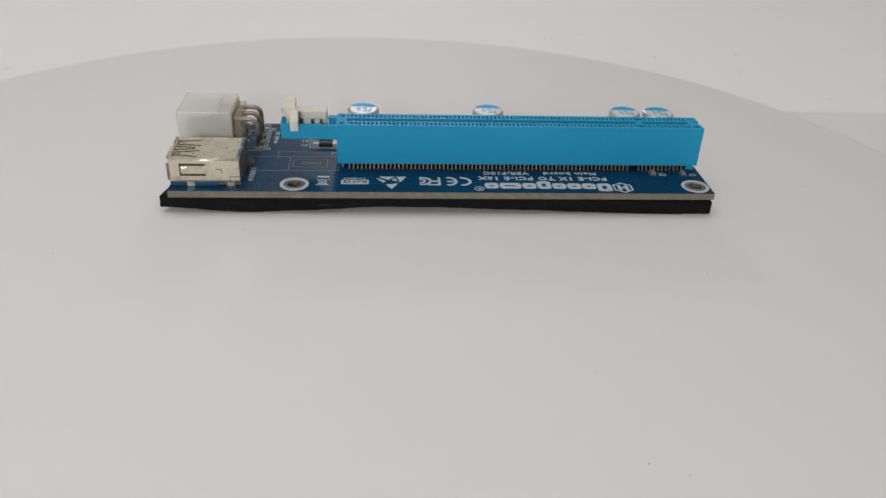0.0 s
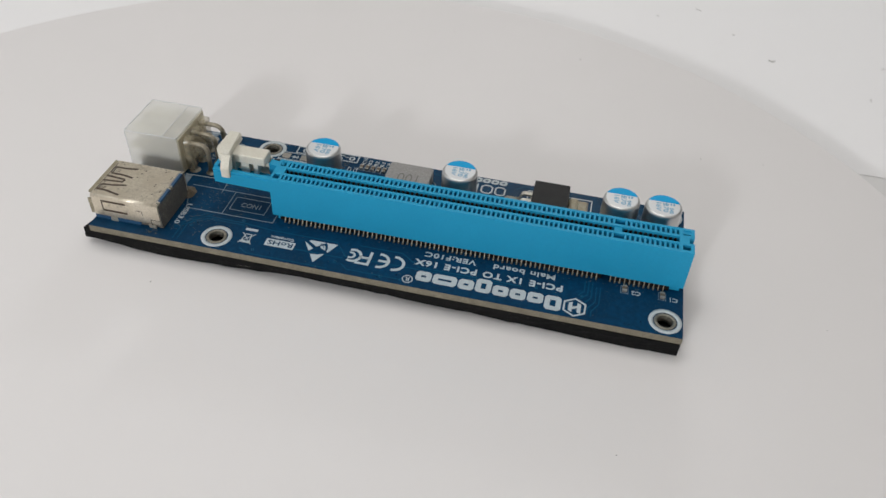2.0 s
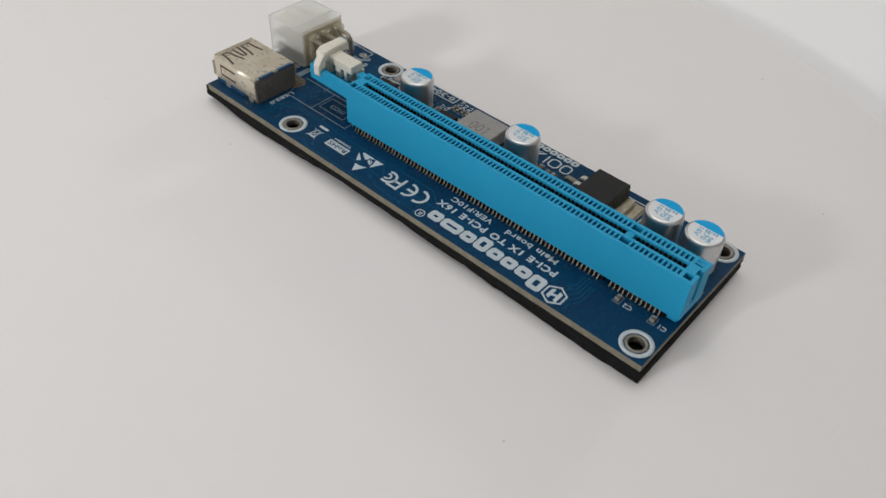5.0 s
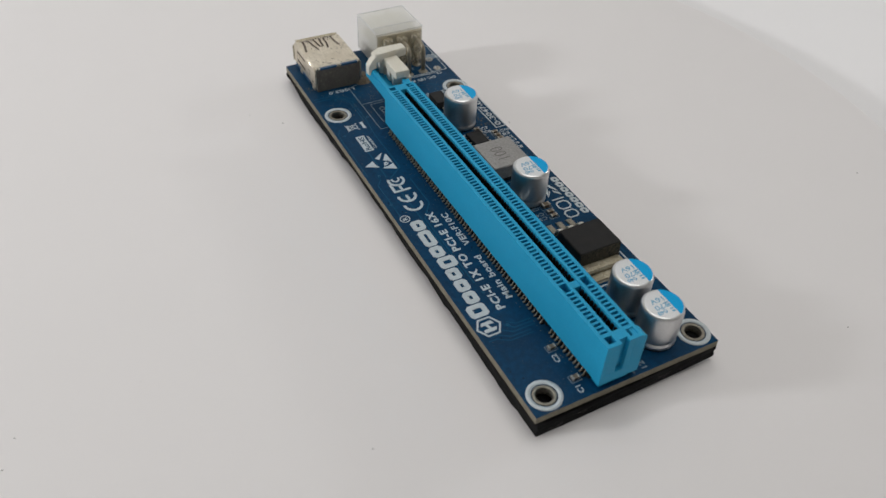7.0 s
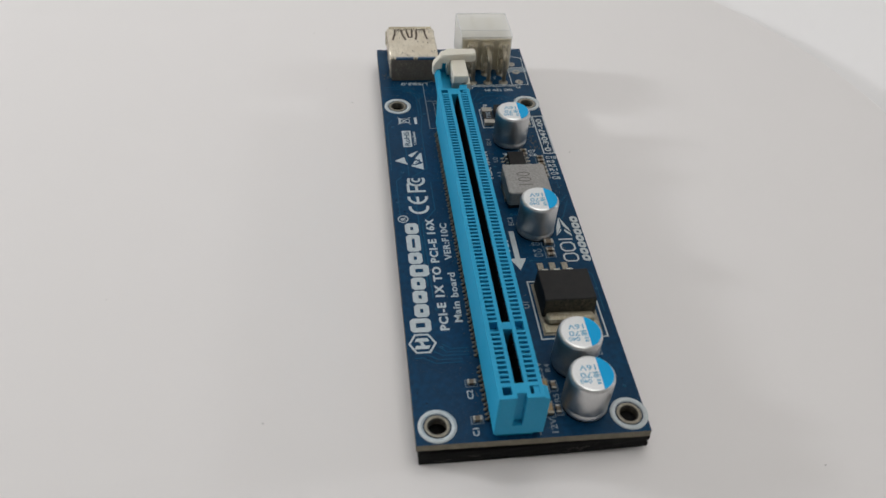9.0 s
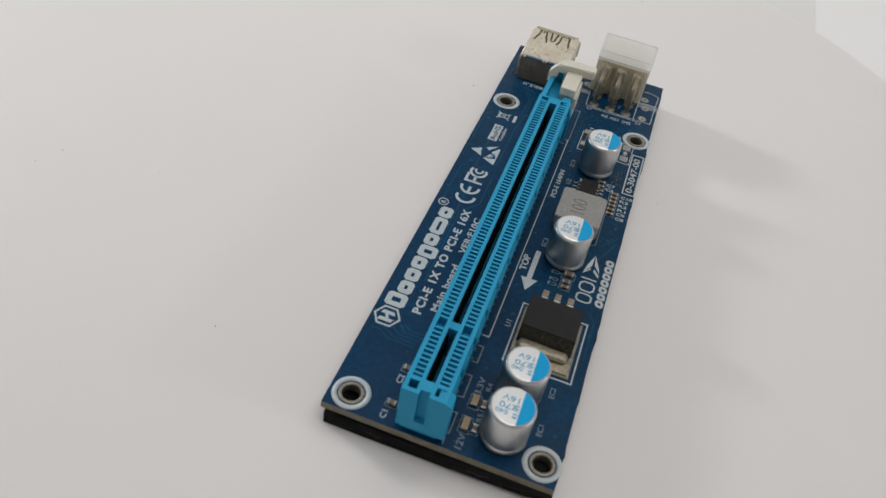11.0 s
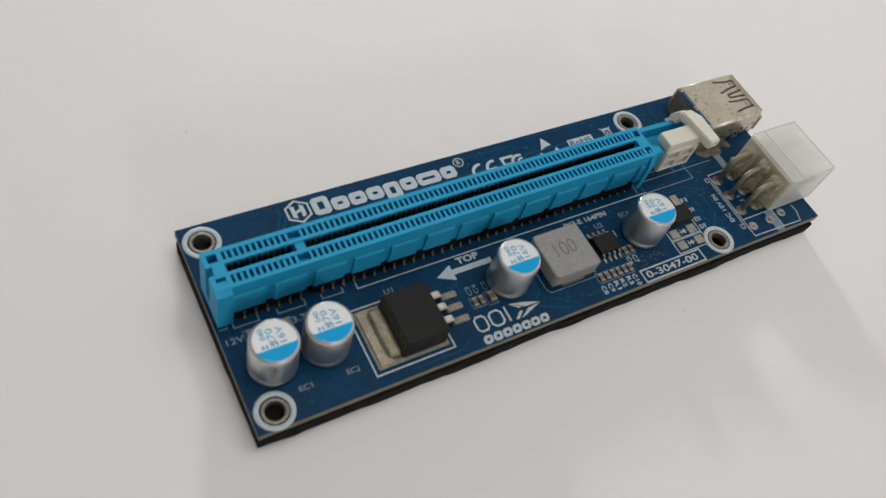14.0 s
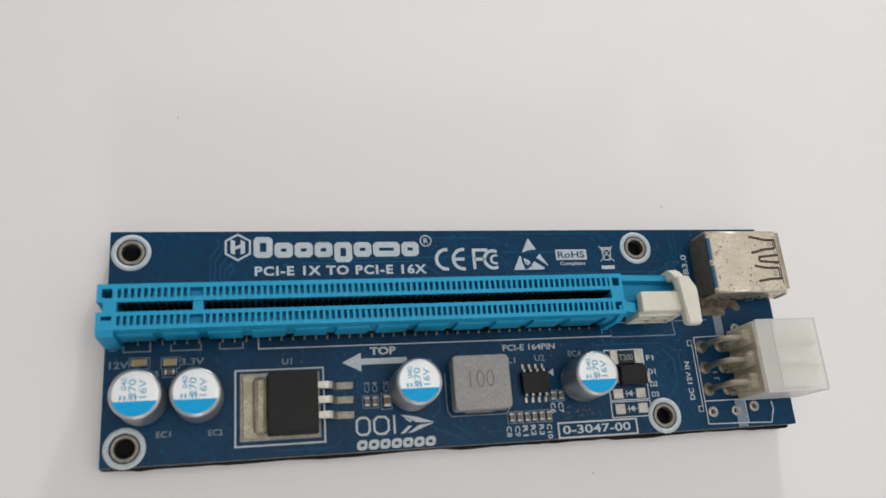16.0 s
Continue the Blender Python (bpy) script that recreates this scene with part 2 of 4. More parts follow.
def stroke(bm, pts, w, z0=0.0, z1=0.06, closed=False):
    """A flat line of a given width through points, with mitred joints."""
    n = len(pts)
    left, right = [], []
    for k in range(n):
        p = Vector(pts[k])
        before = (p - Vector(pts[k - 1])).normalized() if k or closed else None
        after = (Vector(pts[(k + 1) % n]) - p).normalized() if k < n - 1 or closed else None
        d = (before or after) + (after or before)
        d.normalize()
        side = Vector((-d.y, d.x))
        ref = after or before
        c = max(0.4, side.dot(Vector((-ref.y, ref.x))))
        left.append(p + side * (w / 2 / c)), right.append(p - side * (w / 2 / c))
    rows = [[bm.verts.new((p.x, p.y, z)) for p, z in ((right[k], z0), (right[k], z1), (left[k], z1), (left[k], z0))] for k in range(n)]
    for k in range(n if closed else n - 1):
        a, b = rows[k], rows[(k + 1) % n]
        for q in range(4):
            bm.faces.new((a[q], b[q], b[(q + 1) % 4], a[(q + 1) % 4]))
    if not closed:
        bm.faces.new(rows[0]), bm.faces.new(rows[-1][::-1])
    return bm


def arc(cx, cy, r, a0, a1, n=16):
    return [(cx + r * math.cos(radians(a0 + (a1 - a0) * k / n)), cy + r * math.sin(radians(a0 + (a1 - a0) * k / n))) for k in range(n + 1)]


def ring(bm, cx, cy, r0, r1, z0, z1, n=40):
    return lathe(bm, [(r0, z0), (r1, z0), (r1, z1), (r0, z1), (r0, z0)], n, cx, cy)


def finish(bm, name, mats, flat=False):
    bmesh.ops.recalc_face_normals(bm, faces=bm.faces)
    me = bpy.data.meshes.new(name)
    bm.to_mesh(me)
    bm.free()
    me.transform(Matrix.Scale(MM, 4))
    for m in mats if isinstance(mats, (list, tuple)) else [mats]:
        me.materials.append(m)
    return me


def part(name, bm, mats, parent, at=(0, 0, 0), label="", turn=0.0):
    """Links a bmesh, or a mesh that is shared, as one mesh object under a thing or a part; at: its place on the card."""
    me = bm if isinstance(bm, bpy.types.Mesh) else finish(bm, name, mats)
    ob = new(name, me)
    ob.parent = parent
    ABS[ob.name] = Vector(at)
    ob.location = (Vector(at) - ABS.get(parent.name, Vector())) * MM
    ob.rotation_euler = (0, 0, radians(turn))
    if label:
        ob["label"] = label
    return ob


def letters(text, x, y, w, h, turn=0.0, z0=0.0, z1=0.06, bold=0.012, space=1.0):
    """Lettering as a bmesh, w wide and h high before it is turned about its lower left corner (x, y)."""
    cu = bpy.data.curves.new("lettering", "FONT")
    cu.body, cu.resolution_u, cu.extrude, cu.offset, cu.space_character = text, 3, 0.01, bold, space
    ob = new("lettering", cu)
    me = bpy.data.meshes.new_from_object(ob.evaluated_get(bpy.context.evaluated_depsgraph_get()))
    bpy.data.objects.remove(ob)
    bm = bmesh.new()
    bm.from_mesh(me)
    xs, ys = [v.co.x for v in bm.verts], [v.co.y for v in bm.verts]
    lo, hi = Vector((min(xs), min(ys))), Vector((max(xs), max(ys)))
    rot = Matrix.Rotation(radians(turn), 2)
    for v in bm.verts:
        p = rot @ Vector(((v.co.x - lo.x) / (hi.x - lo.x) * w, (v.co.y - lo.y) / (hi.y - lo.y) * h))
        v.co = (x + p.x, y + p.y, z1 if v.co.z > 0 else z0)
    bpy.data.meshes.remove(me)
    return bm


def bars(x, y, spec, h, gap, mat, parent, at=(0, 0, 0), turn=0.0, z0=0.0, z1=0.06, label=""):
    """Plain bars in a row in place of lettering, each a part: spec holds (width, bottom, top), the last two as parts of h."""
    rot = Matrix.Rotation(radians(turn), 2)
    cx = 0.0
    for w, b, t in spec:
        q = [rot @ Vector(p) for p in ((cx, b * h), (cx + w, b * h), (cx + w, t * h), (cx, t * h))]
        part("printed_bar", prism(bmesh.new(), [(x + p.x, y + p.y) for p in q], z0, z1), mat, parent, at, label)
        cx += w + gap


def slit_blocks(x, y, spec, h, gap, line, mat, parent, slant=0.0, label=""):
    """A row of plain rounded blocks with a narrow closed slit in place of a mark, each a part; spec holds (width, bottom, top), line is
    how much is left round the slit."""
    for w, b, t in spec:
        lo, hi, c, r = b * h, t * h, min(0.8, 0.28 * w), line / 2
        cl = max(c - r, 0.05)
        pts = [(r + cl, lo + r), (w - r - cl, lo + r), (w - r, lo + r + cl), (w - r, hi - r - cl), (w - r - cl, hi - r), (r + cl, hi - r), (r, hi - r - cl), (r, lo + r + cl)]
        part("printed_block", stroke(bmesh.new(), [(x + px + slant * py, y + py) for px, py in pts], line, closed=True), mat, parent, label=label)
        x += w + gap


def thing(name, at, label, category, **more):
    ob = new(name)
    ob.empty_display_size = 0.01
    ob.location = Vector(at) * MM
    return tagged(ob, label, category, **more)


# The setting ----------------------------------------------------------------
def setting(name, bm, mat, label=""):
    ob = new(name, finish(bm, name, mat))
    return tagged(ob, label, kind="structure")


DISC_X, DISC_Y, DISC_R, DISC_Z = 17.0, 33.0, 155.5, 0.7
setting("ground", one_box(-1000, 1000, -1000, 1000, -760, -740), FLOORING, "plain grey floor of the small room")
setting("wall_north", one_box(-1000, 1000, 1000, 1050, -740, 900), WALLPAINT)
setting("wall_south", one_box(-1000, 1000, -1050, -1000, -740, 900), WALLPAINT)
setting("wall_east", one_box(1000, 1050, -1050, 1050, -740, 900), WALLPAINT)
setting("wall_west", one_box(-1050, -1000, -1050, 1050, -740, 900), WALLPAINT)
setting("ceiling", one_box(-1050, 1050, -1050, 1050, 900, 950), WALLPAINT)

table = thing("table", (0, 0, -740), "off-white table with a smooth top under the turntable", "table")
ABS[table.name] = Vector((0, 0, -740))
part("tabletop", one_box(-450, 450, -400, 400, -32, -6, bevel=2), TABLE, table)
leg_mesh = finish(one_box(-20, 20, -20, 20, -740, -32, bevel=2), "leg", WALLPAINT)
for lx in (-415, 415):
    for ly in (-365, 365):
        part("leg", leg_mesh, None, table, (lx, ly, 0))


sheet = one_box(-440, 440, -390, -66, -5.95, -5.8)
tagged(new("backdrop_card", finish(sheet, "backdrop_card", PAPER)), "bright white card lying flat on the table", "card")

turntable = thing("turntable", (DISC_X, DISC_Y, -5.9), "round matt white motorised display turntable", "turntable")
ABS[turntable.name] = Vector((DISC_X, DISC_Y, -5.9))
rim = [(0, -4.0), (DISC_R - 1.5, -4.0), (DISC_R - 0.3, -3.6), (DISC_R, -2.9), (DISC_R, -1.0), (DISC_R - 0.4, -0.3), (DISC_R - 1.2, 0.0), (0, 0.0)]
part("platter", lathe(bmesh.new(), [(r, z + DISC_Z) for r, z in rim], 160), DISC, turntable, (DISC_X, DISC_Y, 0))
part("base", lathe(bmesh.new(), [(0, -5.9), (DISC_R - 22, -5.9), (DISC_R - 22, DISC_Z - 4.0), (0, DISC_Z - 4.0)], 96), DISC, turntable, (DISC_X, DISC_Y, 0))

# The foam pad under the card --------------------------------------------------


def foam_mesh():
    """A thin foam strip that arches off the turntable along its edges and lies against the board where it is high enough."""
    bm = bmesh.new()
    nx, ny = 64, 12
    grid = {}
    print_edge = ((-3.6, 20.0, 45.0, 64.0, 78.0, 92.0, 106.0, 116.0, 127.2), (0.75, 0.9, 1.8, 2.4, 2.3, 1.5, 0.95, 1.4, 2.2))
    part_edge = ((-3.6, 10.0, 30.0, 64.0, 127.2), (1.9, 1.3, 0.85, 0.75, 0.95))
    for i in range(nx + 1):
        for j in range(ny + 1):
            v = j / ny
            x, y = -3.6 + (127.5 + 2.4 * max(0.0, 4 * v - 3)) * i / nx, -36.8 + 40.2 * v
            low = np.interp(x, *print_edge) * v ** 2 + np.interp(x, *part_edge) * (1 - v) ** 2 + 0.75 * 2 * v * (1 - v)
            for k in (0, 1):
                wob = 0.12 * noise.noise((x * 0.06, y * 0.2 + k * 7, 3.0)) + 0.08 * noise.noise((x * 0.5, y * 0.5, k * 5.0))
                ye = y
                if j in (0, ny):
                    ye += 0.45 * noise.noise((x * 0.07, 11.0, j)) + 0.3 * noise.noise((x * 0.6, 4.0, k))
                z = max(low + wob, DISC_Z + 0.02) if k == 0 else min(low + 3.15 + wob, 4.86)
                grid[k, i, j] = bm.verts.new((x, ye, z))
    for i in range(nx):
        for j in range(ny):
            for k in (0, 1):
                f = bm.faces.new([grid[k, i, j], grid[k, i + 1, j], grid[k, i + 1, j + 1], grid[k, i, j + 1]])
                f.smooth = True
    rim = [(i, 0) for i in range(nx)] + [(nx, j) for j in range(ny)] + [(i, ny) for i in range(nx, 0, -1)] + [(0, j) for j in range(ny, 0, -1)]
    rows = [[grid[0, *p] for p in rim]]
    for q in (0.25, 0.5, 0.75):
        row = []
        for i, j in rim:
            lo, hi = grid[0, i, j].co, grid[1, i, j].co
            out = Vector(((i == nx) - (i == 0), (j == ny) - (j == 0), 0))
            p = lo.lerp(hi, q)
            push = 0.2 * noise.noise((p.x * 0.7, p.y * 0.7, q * 9.0)) + 0.14 * noise.noise((p.x * 0.16, p.y * 0.16, q * 3.0))
            row.append(bm.verts.new(p + out * push + Vector((0, 0, 0.2 * noise.noise((p.x * 0.5, p.y * 0.5, q * 5.0 + 2.0))))))
        rows.append(row)
    rows.append([grid[1, *p] for p in rim])
    n = len(rim)
    for a, b in zip(rows, rows[1:]):
        for k in range(n):
            bm.faces.new([a[k], a[(k + 1) % n], b[(k + 1) % n], b[k]])
    return bm


pad = new("foam_pad", finish(foam_mesh(), "foam_pad", FOAM))
pad.location = Vector((CARD.x, CARD.y, 0)) * MM
tagged(pad, "thin black foam rubber pad lying on the white turntable", "foam pad")

LINT = material("pale_lint", (0.17, 0.16, 0.145), (0.11, 0.10, 0.09), 900, 4000, 0.9)


def strand(pts, r):
    """A thin hair through points."""
    bm = bmesh.new()
    rings = []
    for k, p in enumerate(pts):
        d = (Vector(pts[min(k + 1, len(pts) - 1)]) - Vector(pts[max(k - 1, 0)])).normalized()
        u = d.orthogonal().normalized()
        w = d.cross(u)
        rings.append([bm.verts.new(Vector(p) + r * (math.cos(q) * u + math.sin(q) * w)) for q in (0, 2.1, 4.2)])
    for a, b in zip(rings, rings[1:]):
        for q in range(3):
            bm.faces.new((a[q], b[q], b[(q + 1) % 3], a[(q + 1) % 3]))
    bm.faces.new(rings[0]), bm.faces.new(rings[-1][::-1])
    return bm


ABS[pad.name] = Vector()
rng = random.Random(21)
for k in range(7):
    px, py, pz = (-3.75, rng.uniform(-30, 0), rng.uniform(1.5, 3.4)) if k < 6 else (rng.uniform(20, 90), 3.75, rng.uniform(2.0, 3.6))
    pts, a = [(px, py, pz)], rng.uniform(-0.6, 0.6)
    for _ in range(6):
        a += rng.uniform(-0.7, 0.7)
        step = rng.uniform(0.3, 0.7)
        pts.append((pts[-1][0] - 0.03, pts[-1][1] + step * math.cos(a), pts[-1][2] + 0.5 * step * math.sin(a)) if k < 6 else
                   (pts[-1][0] + step * math.cos(a), pts[-1][1] + 0.03, pts[-1][2] + 0.5 * step * math.sin(a)))
    part("lint_strand", strand(pts, 0.03), LINT, pad, label="pale strand of lint" if k == 0 else "")

# The riser card --------------------------------------------------------------
card = thing("riser_card", CARD, "dusty blue riser circuit board with sky-blue slot on black foam", "circuit board")
ABS[card.name] = Vector()
HOLES = [(0.0, 0.0), (96.1, 0.0), (0.2, -33.6), (96.5, -33.55)]
X0, X1, Y0, Y1 = -3.55, 124.2, -36.6, 3.9


def board_mesh():
    bm = bmesh.new()
    edges = []
    loops = [[(X0, Y0), (X1, Y0), (X1, Y1), (X0, Y1)]] + [arc(cx, cy, 1.85, 0, 352.5, 47) for cx, cy in HOLES]
    loops += [arc(cx, cy, 0.55, 0, 345, 23) for cx, cy in VIAS]
    for pts in loops:
        vs = [bm.verts.new((x, y, 0)) for x, y in pts]
        edges += [bm.edges.new((vs[k], vs[(k + 1) % len(vs)])) for k in range(len(vs))]
    bmesh.ops.triangle_fill(bm, use_beauty=True, use_dissolve=False, edges=edges)
    top = list(bm.faces)
    made = bmesh.ops.extrude_face_region(bm, geom=top)
    bmesh.ops.translate(bm, vec=(0, 0, -1.6), verts=[g for g in made["geom"] if isinstance(g, bmesh.types.BMVert)])
    for f in bm.faces:
        f.normal_update()
        if abs(f.normal.z) < 0.5:
            f.material_index = 1
    return bm


VIAS = [(106.8, -33.4), (111.8, -33.4), (115.8, -32.75), (115.0, -17.3)]
board = part("board", board_mesh(), [MASK, FIBRE], card, label="blue solder-mask board with a tan edge")

# mounting rings
for hx, hy in HOLES:
    part("mounting_ring", ring(bmesh.new(), 0, 0, 2.45, 3.35, 0.0, 0.08, 48), INK, board, (hx, hy, 0), "white printed ring")
    part("eyelet", lathe(bmesh.new(), [(1.62, -1.62), (1.62, 0.05), (1.72, 0.14), (2.15, 0.14), (2.28, 0.02), (1.9, 0.0), (1.84, -1.62), (1.62, -1.62)], 40, mats=[1, 0, 0, 0, 0, 0, 0]), [TIN_DULL, TIN_DARK], board, (hx, hy, 0), "dull tinned hole lining")
for vx, vy in VIAS:
    part("via", lathe(bmesh.new(), [(0.5, -1.6), (0.5, 0.06), (0.62, 0.1), (1.0, 0.08), (1.05, 0.0), (0.54, 0.0), (0.54, -1.6), (0.5, -1.6)], 24), TIN, board, (vx, vy, 0))


def print_text(text, x, y, w, h, turn=0.0, mat=INK, bold=0.012, space=1.0):
    return part("lettering", letters(text, x, y, w, h, turn, bold=bold, space=space), mat, board)


def outline(pts, w=0.22, closed=True, mat=INK):
    return part("printed_line", stroke(bmesh.new(), pts, w, closed=closed), mat, board)


def rect(x0, y0, x1, y1):
    return [(x0, y0), (x1, y0), (x1, y1), (x0, y1)]


# print between the slot and the long edge
hexa = [(18.15 + 2.45 * math.cos(radians(a)), 0.85 + 2.45 * math.sin(radians(a))) for a in range(30, 390, 60)]
part("printed_emblem", stroke(bmesh.new(), hexa, 0.36, closed=True), INK, board, label="white hexagon emblem")
em = bmesh.new()
prism(em, [(16.86, -0.2), (17.64, -0.6), (17.64, 2.1), (16.86, 2.4)], 0, 0.06)
prism(em, [(18.62, -0.5), (19.4, -0.2), (19.4, 1.9), (18.62, 2.3)], 0, 0.06)
prism(em, [(17.64, 0.4), (18.62, 0.8), (18.62, 1.4), (17.64, 1)], 0, 0.06)
part("printed_emblem", em, INK, board)
name_blocks = [(3.4, 0, 1), (3.3, 0, 0.72), (3.3, 0, 0.72), (3.3, 0, 0.72), (3.3, -0.25, 0.72), (3.3, 0, 0.72), (5.1, 0, 0.72), (3.3, 0, 0.72)]
slit_blocks(20.9, -1.2, name_blocks, 4.0, 0.32, 1.12, INK, board, label="plain white printed block")
part("printed_mark", stroke(bmesh.new(), arc(52.91, 1.85, 1.05, 0, 345, 23), 0.2, closed=True), INK, board)
print_text("R", 52.51, 1.3, 0.9, 1.1)
print_text("PCI-E 1X TO PCI-E 16X", 21.09, -4.64, 31.6, 1.85, bold=0.032, space=1.14)
print_text("Main board", 22.97, -7.35, 13.2, 1.5, bold=0.022, space=1.1)
print_text("VER:F10C", 39.9, -7.3, 11.2, 1.5, bold=0.022, space=1.1)
for cx, a0, a1 in ((56.7, 80, 280), (60.0, 80, 280)):
    part("printed_mark", stroke(bmesh.new(), arc(cx, -1.92, 1.95, a0, a1, 20), 0.62), INK, board)
part("printed_mark", stroke(bmesh.new(), [(58.24, -1.92), (60.24, -1.9)], 0.6), INK, board)
fc = bmesh.new()
stroke(fc, [(62.15, -3.95), (62.15, -0.1), (64.96, -0.1)], 0.6)
stroke(fc, [(62.15, -1.95), (64.36, -1.95)], 0.6)
part("printed_mark", fc, INK, board)
part("printed_mark", stroke(bmesh.new(), arc(65.97, -2.04, 1.75, 60, 300, 20), 0.6), INK, board)
part("printed_mark", stroke(bmesh.new(), arc(66.37, -2.04, 0.8, 60, 300, 16), 0.45), INK, board)
esd = bmesh.new()
prism(esd, [(73.49, 2.26), (71.92, -0.79), (73.25, -0.23), (74.86, -0.08)], 0, 0.06)
prism(esd, [(69.98, -4.23), (72.47, -4.23), (72.11, -3.80), (71.71, -2.57), (71.72, -1.62), (71.38, -1.38)], 0, 0.06)
prism(esd, [(72.06, -1.86), (73.20, -2.33), (73.48, -2.81), (72.95, -3.36), (72.42, -3.09)], 0, 0.06)
prism(esd, [(72.55, -4.23), (75.97, -4.23), (76.32, -3.92), (74.30, -2.57), (73.77, -3.05), (73.32, -3.60)], 0, 0.06)
prism(esd, [(75.56, -0.99), (74.77, -1.82), (77.15, -3.52)], 0, 0.06)
part("printed_mark", esd, INK, board, label="white warning triangle")
for pts in ([(72.85, -3.60), (73.21, -3.09)], [(73.15, -3.72), (73.56, -3.20)], [(73.46, -3.80), (73.91, -3.28)], [(72.56, -2.49), (72.89, -3.20)]):
    part("printed_gap", stroke(bmesh.new(), pts, 0.14, 0.05, 0.08), MASK, board)
part("printed_label", prism(bmesh.new(), rect(78.87, -2.33, 85.37, -0.18), 0, 0.06), INK, board)
part("lettering", letters("RoHS", 79.27, -1.93, 5.6, 1.35, 0, 0.05, 0.1), MASK, board)
print_text("Compliant", 79.58, -3.63, 5.3, 0.95)
bn = bmesh.new()
stroke(bn, [(88.22, -2.73), (91.11, 0.47)], 0.16)
stroke(bn, [(91.11, -2.73), (88.22, 0.47)], 0.16)
stroke(bn, [(88.74, -0.23), (89.05, -2.43), (90.29, -2.43), (90.6, -0.23)], 0.2, closed=True)
stroke(bn, [(88.43, 0.07), (90.91, 0.07)], 0.34)
part("printed_mark", bn, INK, board)
part("printed_mark", prism(bmesh.new(), rect(88.22, -4.33, 91.01, -3.63), 0, 0.06), INK, board)
print_text("USB3.0", 107.0, -8.6, 7.0, 1.2, 90)
print_text("C1", -2.4, -7, 1.6, 1.1, 0)
print_text("C2", 5.19, -7, 1.9, 1.1, 0)
outline([(86.18, -7.33), (106.7, -7.31)], 0.18, False, INK_DULL)
outline([(86.18, -7.33), (86.27, -17.34)], 0.18, False, INK_DULL)
outline([(98.21, -7.32), (98.21, -15.32)], 0.18, False, INK_DULL)
outline([(86.18, -15.33), (108.83, -15.31)], 0.18, False, INK_DULL)
outline(rect(89.05, -13.73, 97.3, -9.32), 0.16, True, INK_DULL)
print_text("CON1", 95.3, -10.7, 4.6, 1.5, 180, INK_DULL)
outline([(106.7, -7.31), (108.83, -13.21)], 0.16, False, INK_DULL)

# print on the component side
outline([(21.64, -16.75), (21.64, -17.93), (88.12, -17.93), (88.12, -16.75)], 0.2, False)
for bx0, bx1 in ((-0.6, 3.7), (7.06, 12), (15.09, 19)):
    outline([(bx0, -16.6), (bx0, -17.7), (bx1, -17.7), (bx1, -16.6)], 0.2, False, INK_DULL)
outline([(-3.02, -17.34), (-1.66, -17.34), (-1.66, -16.35)], 0.2, False, INK_DULL)
outline([(88.12, -16.55), (88.12, -18.12), (101.57, -18.12), (101.34, -14.32)], 0.18, False, INK_DULL)
print_text("PCI-E 164PIN", 65.95, -20, 10.3, 1.15)
print_text("TOP", 41.1, -19.8, 4.7, 1.45, bold=0.03)
arrow = bmesh.new()
prism(arrow, [(36.04, -20.98), (39.42, -22.66), (39.42, -19.31)], 0, 0.06)
prism(arrow, rect(39.42, -21.47, 47.76, -20.39), 0, 0.06)
part("printed_mark", arrow, INK, board, label="white printed arrow")
outline(rect(17.69, -34.48, 32.66, -21.67), 0.28)
print_text("U1", 25.61, -20.88, 1.7, 1.1, 0, INK_DULL)
print_text("L1", 66.65, -22.36, 1.5, 1.15, 0, INK_DULL)
print_text("U2", 71.99, -22.16, 1.9, 1.15, 0, INK_DULL)
print_text("EC4", 78.7, -21.57, 2.6, 1.1, 0, INK_DULL)
print_text("EC3", 49.65, -21.97, 2.6, 1.1, 0, INK_DULL)
print_text("EC1", 5.05, -32.20, 2.3, 1.0, 0, INK_DULL)
print_text("EC2", 13.35, -32.35, 2.3, 1.0, 0, INK_DULL)
print_text("12V", -2.73, -20.49, 3.0, 1.2, 0, INK_DULL)
print_text("3.3V", 8.7, -20.29, 3.8, 1.2, 0, INK_DULL)
print_text("R4", 10.07, -21.77, 1.8, 1.0, 0, INK_DULL)
print_text("R5", 3.42, -22.06, 1.8, 1.0, 0, INK_DULL)
slit_blocks(37.95, -33.9, [(2.6, 0, 1), (2.9, 0, 1)], 3.25, 0.45, 0.36, INK, board)
outline([(44.75, -33.8), (44.75, -30.7)], 0.36, False, INK)
for blade in ([(45.9, -30.6), (48.6, -31.1), (51.9, -32.2), (48.8, -32.1)], [(45.9, -30.6), (46.4, -30.9), (48.0, -31.9), (47.5, -32.0)],
              [(51.9, -32.3), (48.0, -33.75), (47.0, -33.9), (49.1, -32.6)], [(45.7, -33.95), (46.5, -33.9), (47.9, -32.7), (47.2, -32.6)]):
    part("printed_mark", prism(bmesh.new(), blade, 0, 0.06), INK, board)
slit_blocks(37.9, -36.3, [(1.8, 0, 1)] * 7, 1.65, 0.21, 0.56, INK, board, 0.18)
outline(rect(75.01, -36.45, 90.52, -33.79), 0.3)
print_text("0-3047-00", 75.83, -35.85, 13.4, 1.55)
for txt, tx in (("C8", 65.6), ("C9", 67.2), ("R1", 68.7), ("R2", 70.2), ("R3", 71.8), ("C10", 73.3)):
    print_text(txt, tx - 0.5, -33.8, 1.9 if len(txt) == 2 else 2.6, 0.95, -90, INK)
